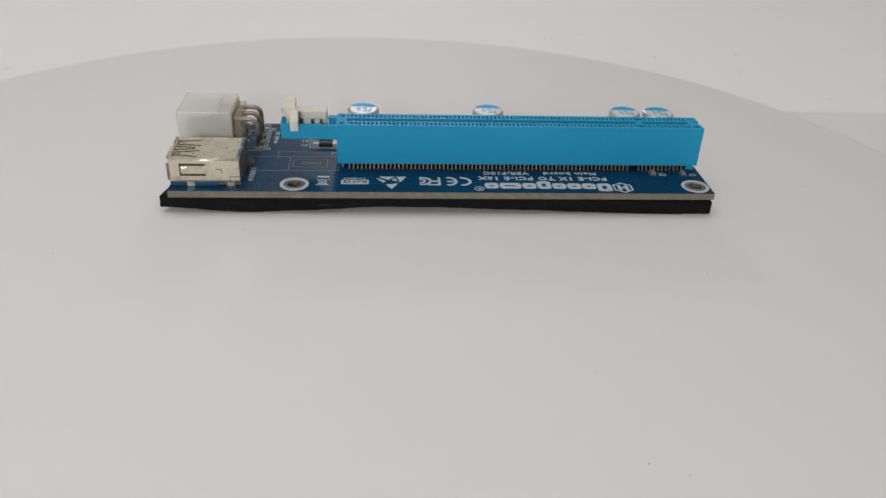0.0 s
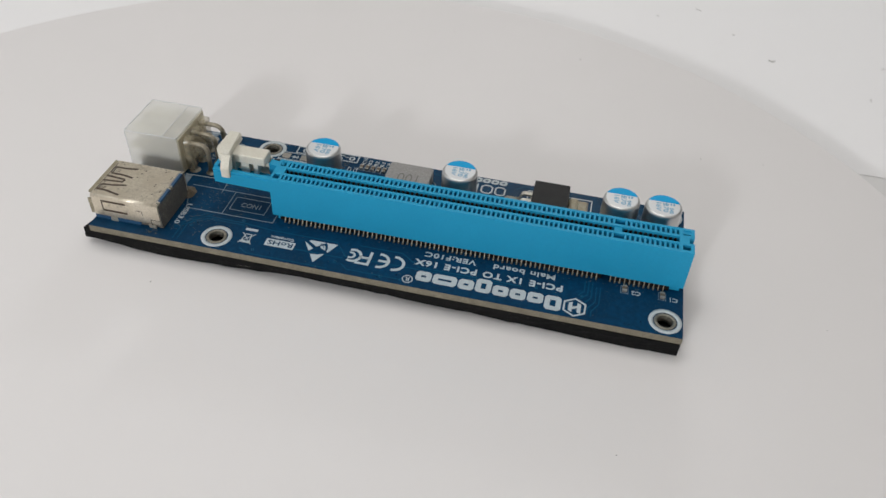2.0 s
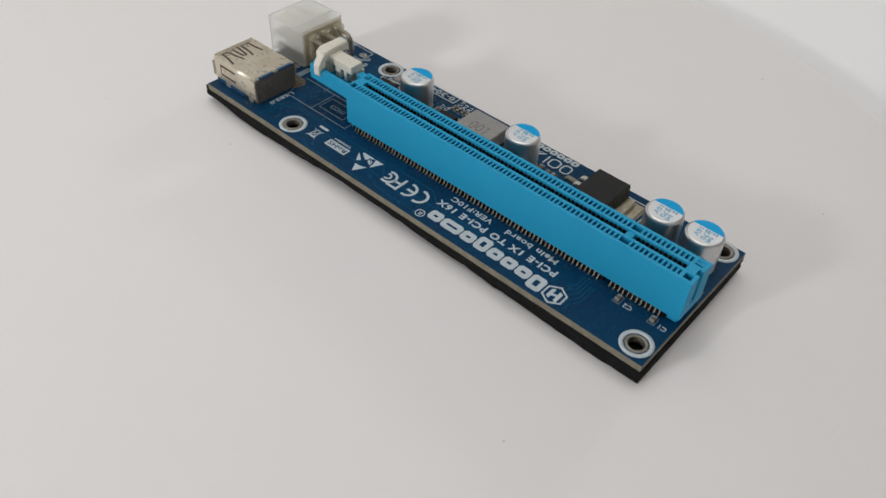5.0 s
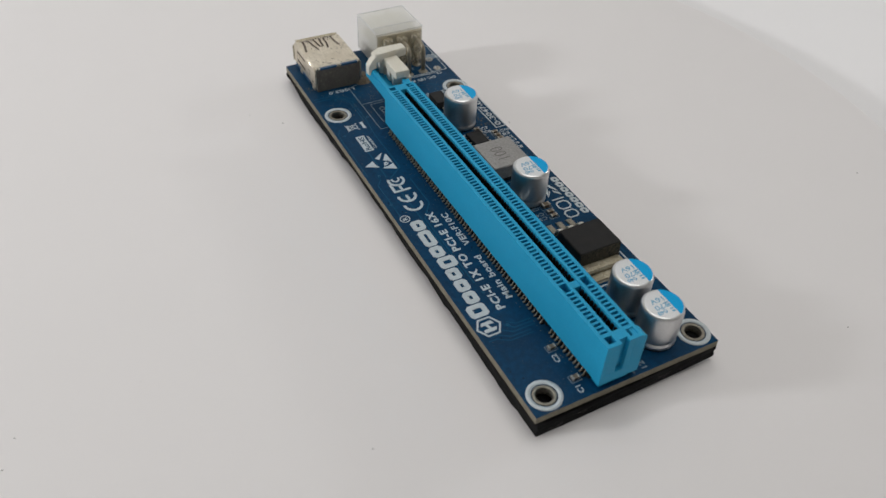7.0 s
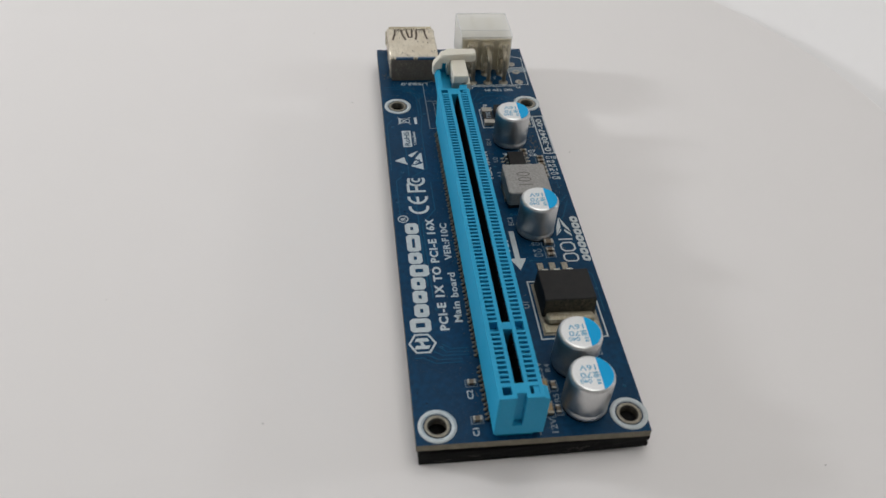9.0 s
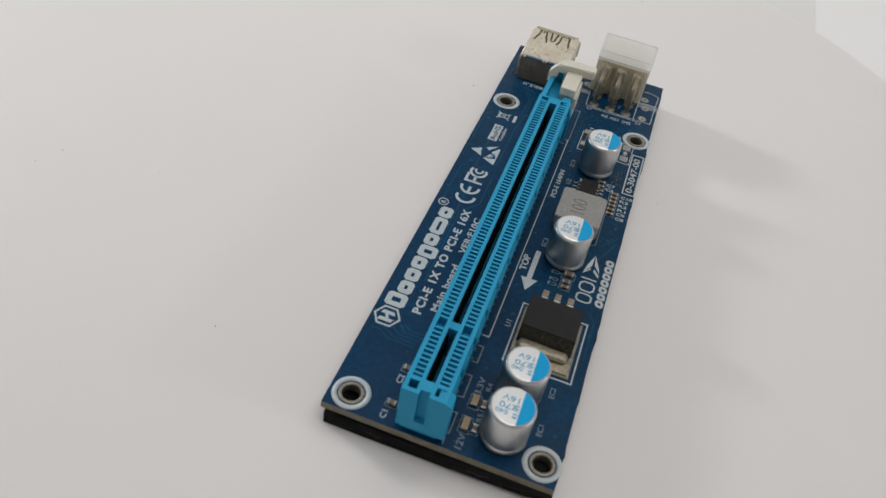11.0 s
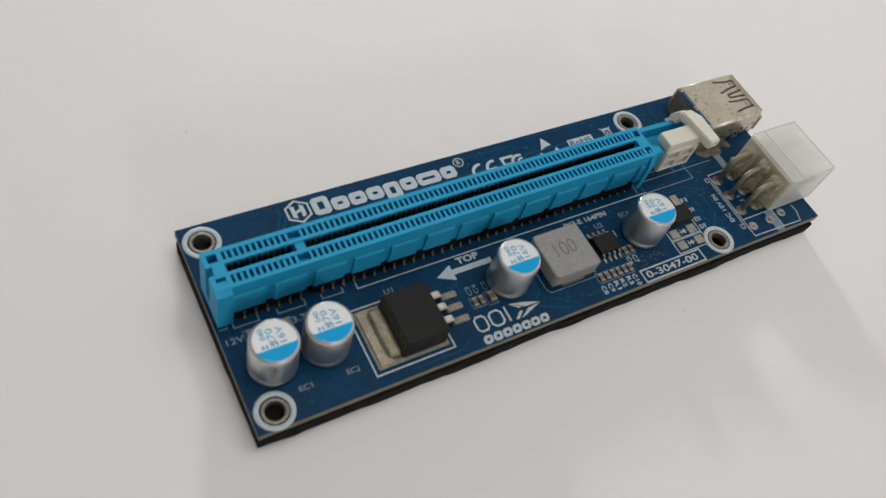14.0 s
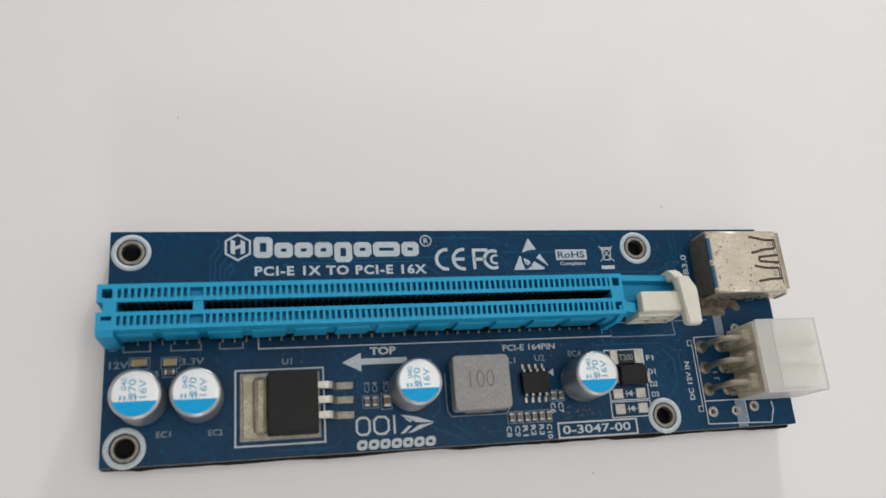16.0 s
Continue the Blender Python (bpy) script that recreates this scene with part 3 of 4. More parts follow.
for txt, tx in (("C6", 74.5), ("C7", 76.0)):
    print_text(txt, tx - 0.5, -30.0, 1.9, 0.95, -90, INK)
for txt, tx in (("C3", 40.2), ("C4", 41.6), ("C5", 43.6)):
    print_text(txt, tx + 0.5, -26.5, 1.9, 0.95, 90, INK_DULL)
for txt, ty in (("F1", -22.95), ("D1", -25.6), ("D2", -28.0), ("D3", -29.95)):
    print_text(txt, 94.6, ty, 1.5, 1.0, 0, INK)
outline(rect(86.06, -30.24, 93.97, -20.68), 0.18)
outline(rect(85.96, -33.39, 93.97, -30.54), 0.18)
outline([(54.48, -23.64), (54.48, -30.54), (55.2, -31.5), (65.3, -31.5), (66.2, -30.54), (66.2, -23.64)], 0.15, False, INK_DULL)
print_text("DC 12V IN", 103.5, -30.9, 7.4, 1.05, 90)
outline([(104.81, -32.51), (104.81, -19.31)], 0.2, False)
outline([(105.42, -18.81), (112.34, -18.62)], 0.2, False)
outline([(105.42, -18.81), (105.42, -35.66), (113.97, -35.85), (113.97, -31.32), (105.42, -31.32)], 0.2, False)
for sy in (-19.9, -32.7):
    outline(rect(103.9, sy - 0.5, 104.8, sy + 0.5), 0.15)
print_text("J1", 109.49, -27.58, 1.9, 1.2, 90, INK_DULL)
outline([(113.97, -35.85), (118.95, -36.05), (119.87, -33.49), (119.67, -32.01)], 0.2, False)
part("printed_stripe", prism(bmesh.new(), rect(111.73, -36.54, 113.76, -31.42), 0, 0.05), INK_DULL, board)
part("printed_stripe", prism(bmesh.new(), rect(110.51, -18.52, 112.29, -12.71), 0, 0.05), INK_DULL, board)

# copper traces that show through the mask
for tpts in ([(15.88, -7.6), (15.88, -3.5), (17.25, -2)], [(16.66, -7.6), (16.66, -4.3), (17.84, -2.7)], [(15.09, -7.6), (15.09, -2.7), (16.46, -0.7)],
             [(29.5, -2.33), (51.31, -2.17), (55.83, -5.4), (65.36, -5.35)], [(32.47, -1.61), (67.37, -1.34), (70.38, -5.04), (85.57, -5.03), (91.73, -5.72), (100.94, -5.72), (106.5, -1.51)],
             [(67.87, -0.64), (85.57, -0.63)], [(91.73, -5.02), (100.44, -5.02), (106.5, -0.51)],
             [(48.75, -31.03), (52.27, -33.49), (57.3, -35.46)], [(55.29, -32.7), (59.31, -35.66)], [(98.11, -20.68), (100.35, -23.15), (100.35, -27.58), (98.52, -29.85)]):
    part("copper_trace", stroke(bmesh.new(), tpts, 0.28, 0.0, 0.03), TRACE, board)

# The long slot ------------------------------------------------------------------
SX0, SX1 = -3.2, 86.2
SY = (-9.0, -9.75, -11.3, -11.95, -13.6, -14.25, -15.8, -16.5)
SB, ST = 1.35, 11.2


def skew(x):
    """The slot sits slightly askew: its latch end lies a little nearer to the print side."""
    return 0.32 * (x - SX0) / (SX1 - SX0)


def slot_mesh():
    bm = bmesh.new()
    y0, y1, y2, y3, y4, y5, y6, y7 = SY
    e0, e1 = SX0 + 3.0, SX1 - 2.4
    box(bm, SX0, SX1, -14.9, y0, SB, 3.6)
    box(bm, SX0 + 0.02, SX1 - 0.02, y1, y0, 3.6, ST)
    box(bm, SX0 + 0.02, SX1 - 0.02, -16.28, y6, 3.4, 8.4)
    box(bm, SX0 + 0.02, SX1 - 0.02, y7, y6, 8.4, ST)
    box(bm, e0, e1, y3, y2, 3.6, ST)
    box(bm, e0, e1, y5, y4, 3.6, ST)
    # end walls with a dark square pocket in each row and an upright groove
    for a, b in ((y1, y2), (y5, y6)):
        box(bm, SX0 + 0.02, SX0 + 0.75, b, a, 3.6, ST)
        box(bm, SX0 + 2.35, e0 + 0.12, b, a, 3.6, ST)
        box(bm, e1 - 0.12, SX1 - 1.9, b, a, 3.6, ST)
        box(bm, SX1 - 0.6, SX1 - 0.02, b, a, 3.6, ST)
    box(bm, SX0 + 1.0, e0, y5, y2, 3.6, ST)
    box(bm, SX0 + 0.02, SX0 + 1.0, y3, y2, 3.6, ST)
    box(bm, SX0 + 0.02, SX0 + 1.0, y5, y4, 3.6, ST)
    box(bm, e1, SX1 - 0.02, y5, y2, 3.6, ST)
    # key bar
    box(bm, 11.35, 12.95, y4, y3, 3.6, ST - 0.25)
    # dividers between the contact pockets
    for a, b in ((y1, y2), (y5, y6)):
        box(bm, e0 + 0.12, e1 - 0.12, b, a, 3.6, ST - 1.9)
        for k in range(11):
            x = e0 + 0.30 + 1.0 * k + 0.32
            box(bm, x, x + 0.42, b, a, 3.6, ST - 0.06)
        x = 12.95
        while x < e1 - 0.5:
            box(bm, x, x + 0.42, b, a, 3.6, ST - 0.06)
            x += 1.0
    # panels on the component side, with notches between
    x = SX0 + 2.7
    while x < SX1 - 2:
        prism_x(bm, x, min(x + 5.5, SX1 - 1.21), [(-16.27, 3.2), (y7 - 0.1, 3.2), (y7 - 0.25, 3.6), (y7 - 0.25, 7.9), (y7 - 0.02, 8.39), (-16.27, 8.39)])
        x += 7.0
    prism_x(bm, SX0, SX0 + 2.6, [(-14.9, SB), (y7 - 0.9, SB), (y7 - 0.9, ST - 0.7), (y7, ST - 0.2), (-14.9, ST - 0.2)])
    prism_x(bm, SX1 - 1.2, SX1, [(-14.9, SB), (y7 - 0.8, SB), (y7 - 0.8, ST - 3.0), (y7, ST - 0.2), (-14.9, ST - 0.2)])
    # feet
    for fx in (SX0 + 0.6, SX1 - 3.0):
        box(bm, fx, fx + 2.0, y7 + 0.6, y0 - 0.6, 0.02, SB)
    # the channel at the latch end
    box(bm, SX1, 99.6, -10.3, -9.35, 7.4, 10.9)
    box(bm, SX1, 99.6, -14.2, -10.3, 7.4, 8.3)
    box(bm, SX1, 88.6, -16.0, -14.2, 7.4, 10.9)
    box(bm, SX1, 99.0, -9.35, -9.1, 9.5, 10.4)
    box(bm, 98.7, 99.6, -13.6, -10.3, 8.3, 11.3)
    for v in bm.verts:
        if v.co.x < 88.0:
            v.co.y += skew(v.co.x)
            v.co.x += skew(v.co.x)
    return bm


def prism_x(bm, x0, x1, yz):
    a, b = ([bm.verts.new((x, y, z)) for y, z in yz] for x in (x0, x1))
    n = len(yz)
    bm.faces.new(a[::-1]), bm.faces.new(b)
    for k in range(n):
        bm.faces.new((a[k], a[(k + 1) % n], b[(k + 1) % n], b[k]))
    return bm


slot = part("slot", slot_mesh(), BLUE, card, label="long sky-blue plastic edge connector slot")

spring = bmesh.new()
prism_x(spring, -0.29, 0.29, [(-0.2, 5.5), (0.2, 5.5), (0.2, 10.7), (-0.02, 10.5), (-0.2, 9.6)])
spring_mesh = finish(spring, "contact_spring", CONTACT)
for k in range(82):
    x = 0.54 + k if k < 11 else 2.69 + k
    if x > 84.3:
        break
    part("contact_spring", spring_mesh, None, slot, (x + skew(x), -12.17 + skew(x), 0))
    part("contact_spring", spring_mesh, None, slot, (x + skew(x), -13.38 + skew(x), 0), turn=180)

lm = box(bmesh.new(), -0.17, 0.17, -0.5, 0.12, 0.12, 0.36)
prism_x(lm, -0.09, 0.09, [(-0.32, 0.2), (0.05, 0.2), (0.5, 1.34), (0.2, 1.34)])
# Black plate under the foot: dark of hole and shadow as colour.
box(lm, -0.3, 0.3, -0.35, 0.3, 0.0, 0.13, mat=1)
lead_mesh = finish(lm, "contact_lead", [TIN_DULL, LEAD_GAP])
ll = box(bmesh.new(), -0.45, 0.45, -0.4, 0.4, 0.0, 0.14, mat=1)
prism_x(ll, -0.16, 0.16, [(-0.25, 0.2), (0.05, 0.2), (0.8, 3.38), (0.5, 3.38)])
box(ll, -0.2, 0.2, -0.6, 0.0, 0.1, 0.3)
long_lead = finish(ll, "contact_lead", [TIN_DULL, LEAD_GAP])
for k in range(41):
    lx = 0.7 + 2.0 * k if k < 6 else 2.6 + 2.0 * k
    if lx > 84.0:
        break
    for row, off, turn, me in ((-8.8, 0.0, 180, lead_mesh), (-8.95, 1.0, 180, lead_mesh), (-15.2, 0.0, 0, long_lead), (-16.1, 1.0, 0, long_lead)):
        part("contact_lead", me, None, slot, (lx + off, row + skew(lx), 0), turn=turn)
# Added black strips: the shadowed gap under the slot is made as a part.
for xa, xb in ((-0.4, 11.6), (13.6, 85.0)):
    part("lead_carrier", one_box(xa, xb, -10.6, -9.12, 0.02, 1.34), LEAD_GAP, slot, label="added black strip for the shadowed gap between the leads")
    part("lead_carrier", one_box(xa, xb, -16.0, -14.95, 0.02, 3.36), LEAD_GAP, slot)

latch = part("latch", one_box(88.9, 97.6, -16.4, -12.7, 11.0, 13.1, bevel=0.25), IVORY, slot, label="ivory plastic card latch")
for bounds in ((90.6, 91.7, -15.3, -12.8, 8.6, 11.05), (92.7, 94.6, -15.3, -12.8, 8.6, 11.05), (95.8, 97.2, -15.3, -12.8, 8.6, 11.05),
               (89.0, 97.2, -16.1, -15.4, 5.4, 11.05)):
    part("latch_foot", one_box(*bounds, bevel=0.1), IVORY, latch)
for bounds in ((88.9, 89.7, -16.9, -16.1, 5.4, 11.0), (92.6, 93.4, -16.9, -16.1, 5.4, 11.0), (96.4, 97.2, -16.9, -16.1, 5.4, 11.0),
               (89.7, 92.6, -16.9, -16.1, 8.1, 8.7), (93.4, 96.4, -16.9, -16.1, 8.1, 8.7), (89.7, 96.4, -16.9, -16.1, 5.4, 5.9),
               (89.7, 96.4, -16.9, -16.1, 10.6, 11.15)):
    part("rib", one_box(*bounds, bevel=0.06), IVORY, latch)
fp = bmesh.new()
prism(fp, [(95.7, -10.2), (98.2, -10.2), (99.6, -12.6), (99.4, -19.2), (96.6, -19.1), (96.3, -13.2)], 12.3, 14.5)
bmesh.ops.bevel(fp, geom=list(fp.edges), offset=0.3, segments=3, affect="EDGES")
part("finger_tab", fp, IVORY, latch)
part("stem", one_box(96.5, 98.4, -16.2, -12.0, 8.8, 12.9, bevel=0.2), IVORY, latch)
arm = prism_x(bmesh.new(), 95.4, 97.3, [(-8.45, 9.6), (-8.45, 12.1), (-9.2, 13.2), (-10.15, 14.35), (-10.65, 14.35), (-10.65, 11.2), (-9.07, 11.1), (-9.07, 9.6)])
bmesh.ops.bevel(arm, geom=list(arm.edges), offset=0.15, segments=2, affect="EDGES")
part("side_arm", arm, IVORY, latch)

# The USB socket ------------------------------------------------------------------
UX0, UX1, UY0, UY1, UZ = 108.2, 123.8, -11.6, 1.2, 6.7
us = bmesh.new()


def rounded(y0, y1, z0, z1, r):
    return arc(y1 - r, z1 - r, r, 0, 90, 5) + arc(y0 + r, z1 - r, r, 90, 180, 5) + arc(y0 + r, z0 + r, r, 180, 270, 5) + arc(y1 - r, z0 + r, r, 270, 360, 5)


outer, inner = rounded(UY0, UY1, 0.9, UZ, 0.5), rounded(UY0 + 0.35, UY1 - 0.35, 1.25, UZ - 0.35, 0.2)
tube = [[[us.verts.new((x, y, z)) for y, z in loop] for loop in (outer, inner)] for x in (UX0, UX1)]
n = len(outer)
for k in range(n):
    q = (k + 1) % n
    for loop in (0, 1):
        f = us.faces.new((tube[0][loop][k], tube[0][loop][q], tube[1][loop][q], tube[1][loop][k]))
        f.smooth = k % 6 != 5
    for end in (0, 1):
        us.faces.new((tube[end][0][k], tube[end][1][k], tube[end][1][q], tube[end][0][q]))
for ux in (109.6, 118.6):
    box(us, ux, ux + 1.6, UY1 - 0.33, UY1 - 0.02, -0.2, 1.0)
    box(us, ux, ux + 1.6, UY0 + 0.02, UY0 + 0.33, -0.2, 1.0)
usb = part("usb_socket", us, STEEL, card, label="stained nickel-plated metal data socket")
for lip in ([(UY0 + 0.6, UY1 - 0.6, "z", UZ)], [(UY0 + 1.2, UY1 - 1.2, "b", 0.9)], [(1.6, UZ - 1.0, "y", UY1)], [(1.6, UZ - 1.0, "w", UY0)]):
    a, b, kind, v = lip[0]
    bm = bmesh.new()
    if kind in "zb":
        s = 1 if kind == "z" else -1
        quad = [(UX1 - 0.1, v), (UX1 + 0.5, v + 0.3 * s), (UX1 + 0.5, v + 0.3 * s - 0.26), (UX1 - 0.1, v - 0.3)]
        lo, hi = ([bm.verts.new((x, yy, max(z, 0.1))) for x, z in quad] for yy in (a, b))
    else:
        s = 1 if kind == "y" else -1
        quad = [(UX1 - 0.1, v), (UX1 + 0.5, v + 0.3 * s), (UX1 + 0.5, v + 0.04 * s), (UX1 - 0.1, v - 0.3 * s)]
        lo, hi = ([bm.verts.new((x, y, zz)) for x, y in quad] for zz in (a, b))
    bm.faces.new(lo), bm.faces.new(hi[::-1])
    for k in range(4):
        bm.faces.new((lo[k], hi[k], hi[(k + 1) % 4], lo[(k + 1) % 4]))
    part("flared_lip", bm, TAB, usb)
ui = bmesh.new()
box(ui, UX0 - 0.15, UX0 + 9, UY0 + 0.45, UY1 - 0.45, 0.1, UZ - 0.42, bevel=0.1)
part("rear_housing", ui, GREY_PLASTIC, usb, label="dusty grey plastic back")
part("tongue", one_box(UX0 + 9.1, UX1 - 0.8, UY0 + 1.6, UY1 - 1.6, 3.4, 5.2), USB_BLUE, usb, label="blue plastic tongue")
for ya, yb in ((-4.9, -0.3), (-10.6, -6.0)):
    part("blue_tab", one_box(UX0 - 0.12, UX0 + 0.5, ya, yb, UZ - 0.85, UZ + 0.07, bevel=0.1), USB_BLUE, usb)
    part("tab_edge", one_box(UX0 + 0.5, UX0 + 0.8, ya - 0.2, yb + 0.2, UZ - 0.3, UZ + 0.09, bevel=0.08), TIN, usb)
for cy in (0.35, -5.45, -11.1):
    part("corner_hook", one_box(UX0 - 0.28, UX0 + 0.5, cy - 0.3, cy + 0.3, UZ - 0.5, UZ + 0.08, bevel=0.12), TIN_DULL, usb)
part("blue_foot", one_box(113.2, 123.9, UY1 - 1.6, UY1 - 0.12, 0.0, 0.98, bevel=0.1), USB_BLUE, usb)


def slit(pts, w):
    # Dark strip on the shell; the open slit's shade is put into its colour.
    part("slit", stroke(bmesh.new(), pts, w, UZ - 0.1, UZ + 0.03), CUT, usb)


for pts in ([(117.7, -0.1), (119.3, -0.45), (121.0, -0.85), (123.3, -0.9)], [(117.6, -3.5), (119.0, -3.25), (120.1, -2.9), (123.0, -2.6)],
            [(123.4, -4.0), (119.2, -4.4), (119.0, -4.9), (119.2, -5.3), (123.4, -5.6)], [(117.7, -6.2), (119.6, -6.6), (121.1, -6.75), (123.0, -6.7)],
            [(118.0, -9.4), (119.4, -9.2), (120.7, -9.0), (123.5, -8.9)]):
    slit(pts, 0.52)
for ya, yb in ((-2.5, -0.95), (-8.85, -6.75)):
    # Dark plate for the open window; its inner shade is only colour.
    part("spring_window", one_box(122.75, 123.3, ya, yb, UZ - 0.1, UZ + 0.04), CUT, usb)
    part("spring_tip", one_box(122.95, 123.2, ya + 0.2, yb - 0.2, UZ - 0.1, UZ + 0.07, bevel=0.05), TIN, usb)
    dent = bmesh.new()
    for k in range(5):
        ring_y = ya + (yb - ya) * (0.25 + 0.12 * k)
        box(dent, 121.5, 122.5, ring_y - 0.04, ring_y + 0.04, UZ - 0.05, UZ + 0.02)
    part("spring_scuff", dent, RESIDUE, usb)
slit([(123.4, UY0 + 1.3), (123.45, -4.0), (123.38, UY1 - 1.3)], 0.16)
side = bmesh.new()
for q in ([(115.9, 5.3), (121.4, 5.3)], [(115.9, 2.8), (121.4, 2.8)], [(121.4, 5.3), (121.4, 2.8)]):
    (xa, za), (xb, zb) = q
    box(side, min(xa, xb) - 0.15, max(xa, xb) + 0.15, UY1 - 0.05, UY1 + 0.03, min(za, zb) - 0.27, max(za, zb) + 0.27)
part("slit", side, CUT, usb)
part("side_spring", one_box(119.6, 121.1, UY1 - 0.1, UY1 + 0.16, 3.6, 4.7, bevel=0.12), STEEL, usb, label="bent side spring tongue")
# Crease lines are dark strips: the shade of the folds put into colour.
sq = bmesh.new()
for xa, xb, za, zb in ((108.3, 110.4, 2.3, 2.44), (110.3, 110.44, 0.9, 2.4), (112.1, 113.5, 4.1, 4.24), (112.1, 112.24, 3.2, 4.2)):
    box(sq, xa, xb, UY1 - 0.05, UY1 + 0.02, za, zb)
part("side_crease", sq, CUT, usb)
rng = random.Random(3)
grime = bmesh.new()
for _ in range(46):
    gx, gy = (rng.uniform(109, 123.5), rng.uniform(UY0 + 0.5, UY1 - 0.5)) if rng.random() < 0.5 else (rng.choice((109.3, 122.9)) + rng.uniform(-0.5, 0.5), rng.uniform(UY0 + 0.5, UY1 - 0.5))
    g = rng.uniform(0.07, 0.24)
    prism(grime, [(gx + g * rng.uniform(0.5, 1.3) * math.cos(a), gy + g * rng.uniform(0.4, 1.2) * math.sin(a)) for a in np.linspace(0, 5.4, 7)], UZ - 0.02, UZ + rng.uniform(0.015, 0.05))
for _ in range(95):
    gx, gz = rng.uniform(109, 123.5), 0.95 + 3.0 * rng.random() ** 2
    g = rng.uniform(0.08, 0.35)
    box(grime, gx - g, gx + g, UY0 - 0.03, UY0 + 0.05, gz - 0.1, gz + g)
part("grime", grime, CUT, usb, label="specks of brown rust and dirt")
solder = bmesh.new()
for _ in range(34):
    sx, sy, r = rng.uniform(107.2, 116.5), -11.5 - 2.2 * rng.random() ** 1.6, rng.uniform(0.5, 1.2)
    top = rng.uniform(0.9, 2.3) if sy > -12.2 else rng.uniform(0.15, 0.5)
    lathe(solder, [(r * 1.3, 0.02), (r * rng.uniform(0.8, 1.0), top * 0.5), (r * 0.5, top * 0.85), (0, top)], 11, sx, sy)
for v in solder.verts:
    v.co += 0.18 * Vector((noise.noise(v.co * 1.7), noise.noise(v.co * 1.7 + Vector((5, 0, 0))), 0.6 * abs(noise.noise(v.co * 2.1))))
part("flux_residue", solder, RESIDUE, usb, label="brownish solder and flux residue")

# The six-pin power header -----------------------------------------------------------
PX0, PX1, PY0, PY1, PZ0, PZ1 = 112.7, 125.4, -31.5, -18.0, 0.5, 10.2


def tube_x(bm, x0, x1, y0, y1, z0, z1, w):
    """A square tube along x with walls w thick."""
    outer = [(y0, z0), (y1, z0), (y1, z1), (y0, z1)]
    inner = [(y0 + w, z0 + w), (y1 - w, z0 + w), (y1 - w, z1 - w), (y0 + w, z1 - w)]
    vs = [[[bm.verts.new((x, y, z)) for y, z in loop] for loop in (outer, inner)] for x in (x0, x1)]
    for k in range(4):
        j = (k + 1) % 4
        for e, flip in ((0, False), (1, True)):
            bm.faces.new((vs[e][0][k], vs[e][0][j], vs[e][1][j], vs[e][1][k]))
        bm.faces.new((vs[0][0][k], vs[1][0][k], vs[1][0][j], vs[0][0][j]))
        bm.faces.new((vs[0][1][k], vs[0][1][j], vs[1][1][j], vs[1][1][k]))
    return bm


shell = tube_x(bmesh.new(), PX0, PX1, PY0, PY1, PZ0, PZ1, 0.9)
header = part("power_header", shell, NYLON, card, label="milky translucent six-way power socket, dusty at the back")
PM = (PZ0 + PZ1) / 2
part("cell_wall", one_box(PX0 + 0.05, PX1 - 0.05, PY0 + 0.91, PY1 - 0.91, PM - 0.4, PM + 0.4), NYLON_WALL, header)
for k in (1, 2):
    wy = PY0 + (PY1 - PY0) * k / 3
    for za, zb in ((PZ0 + 0.91, PM - 0.41), (PM + 0.41, PZ1 - 0.91)):
        part("cell_wall", one_box(PX0 + 0.05, PX1 - 0.05, wy - 0.4, wy + 0.4, za, zb), NYLON_WALL, header)
part("cross_wall", one_box(PX0 + 3.9, PX0 + 4.4, PY0 + 0.91, PY1 - 0.91, PM + 0.41, PZ1 - 0.91), NYLON_WALL, header)
# Added rods: the shell's darker edges, where light travels longer, put into shape.
for za in (PZ0, PZ1):
    for ya in (PY0, PY1):
        part("edge_tone_rod", one_box(PX0, PX1, ya - 0.13, ya + 0.13, za - 0.13, za + 0.13, bevel=0.06), NYLON_EDGE, header)
    for xa in (PX0 + 3.4, PX1):
        part("edge_tone_rod", one_box(xa - 0.11, xa + 0.11, PY0 + 0.14, PY1 - 0.14, za - 0.11, za + 0.11), NYLON_EDGE, header)
for ya in (PY0, PY1):
    part("edge_tone_rod", one_box(PX1 - 0.11, PX1 + 0.11, ya - 0.11, ya + 0.11, PZ0 + 0.14, PZ1 - 0.14), NYLON_EDGE, header)
for py in (-20.5, -24.75, -29.0):
    part("cell_roof", one_box(PX0 + 4.6, PX1 - 0.7, py - 1.5, py + 1.5, PZ1 - 1.25, PZ1 - 0.95, bevel=0.1), NYLON_CELL, header)
rear = one_box(PX0 - 0.35, PX0 - 0.01, PY0 + 0.2, PY1 - 0.2, PZ0, PZ1 - 0.5, bevel=0.15)
rear_wall = part("rear_wall", rear, NYLON_REAR, header, label="yellowed dusty nylon back")
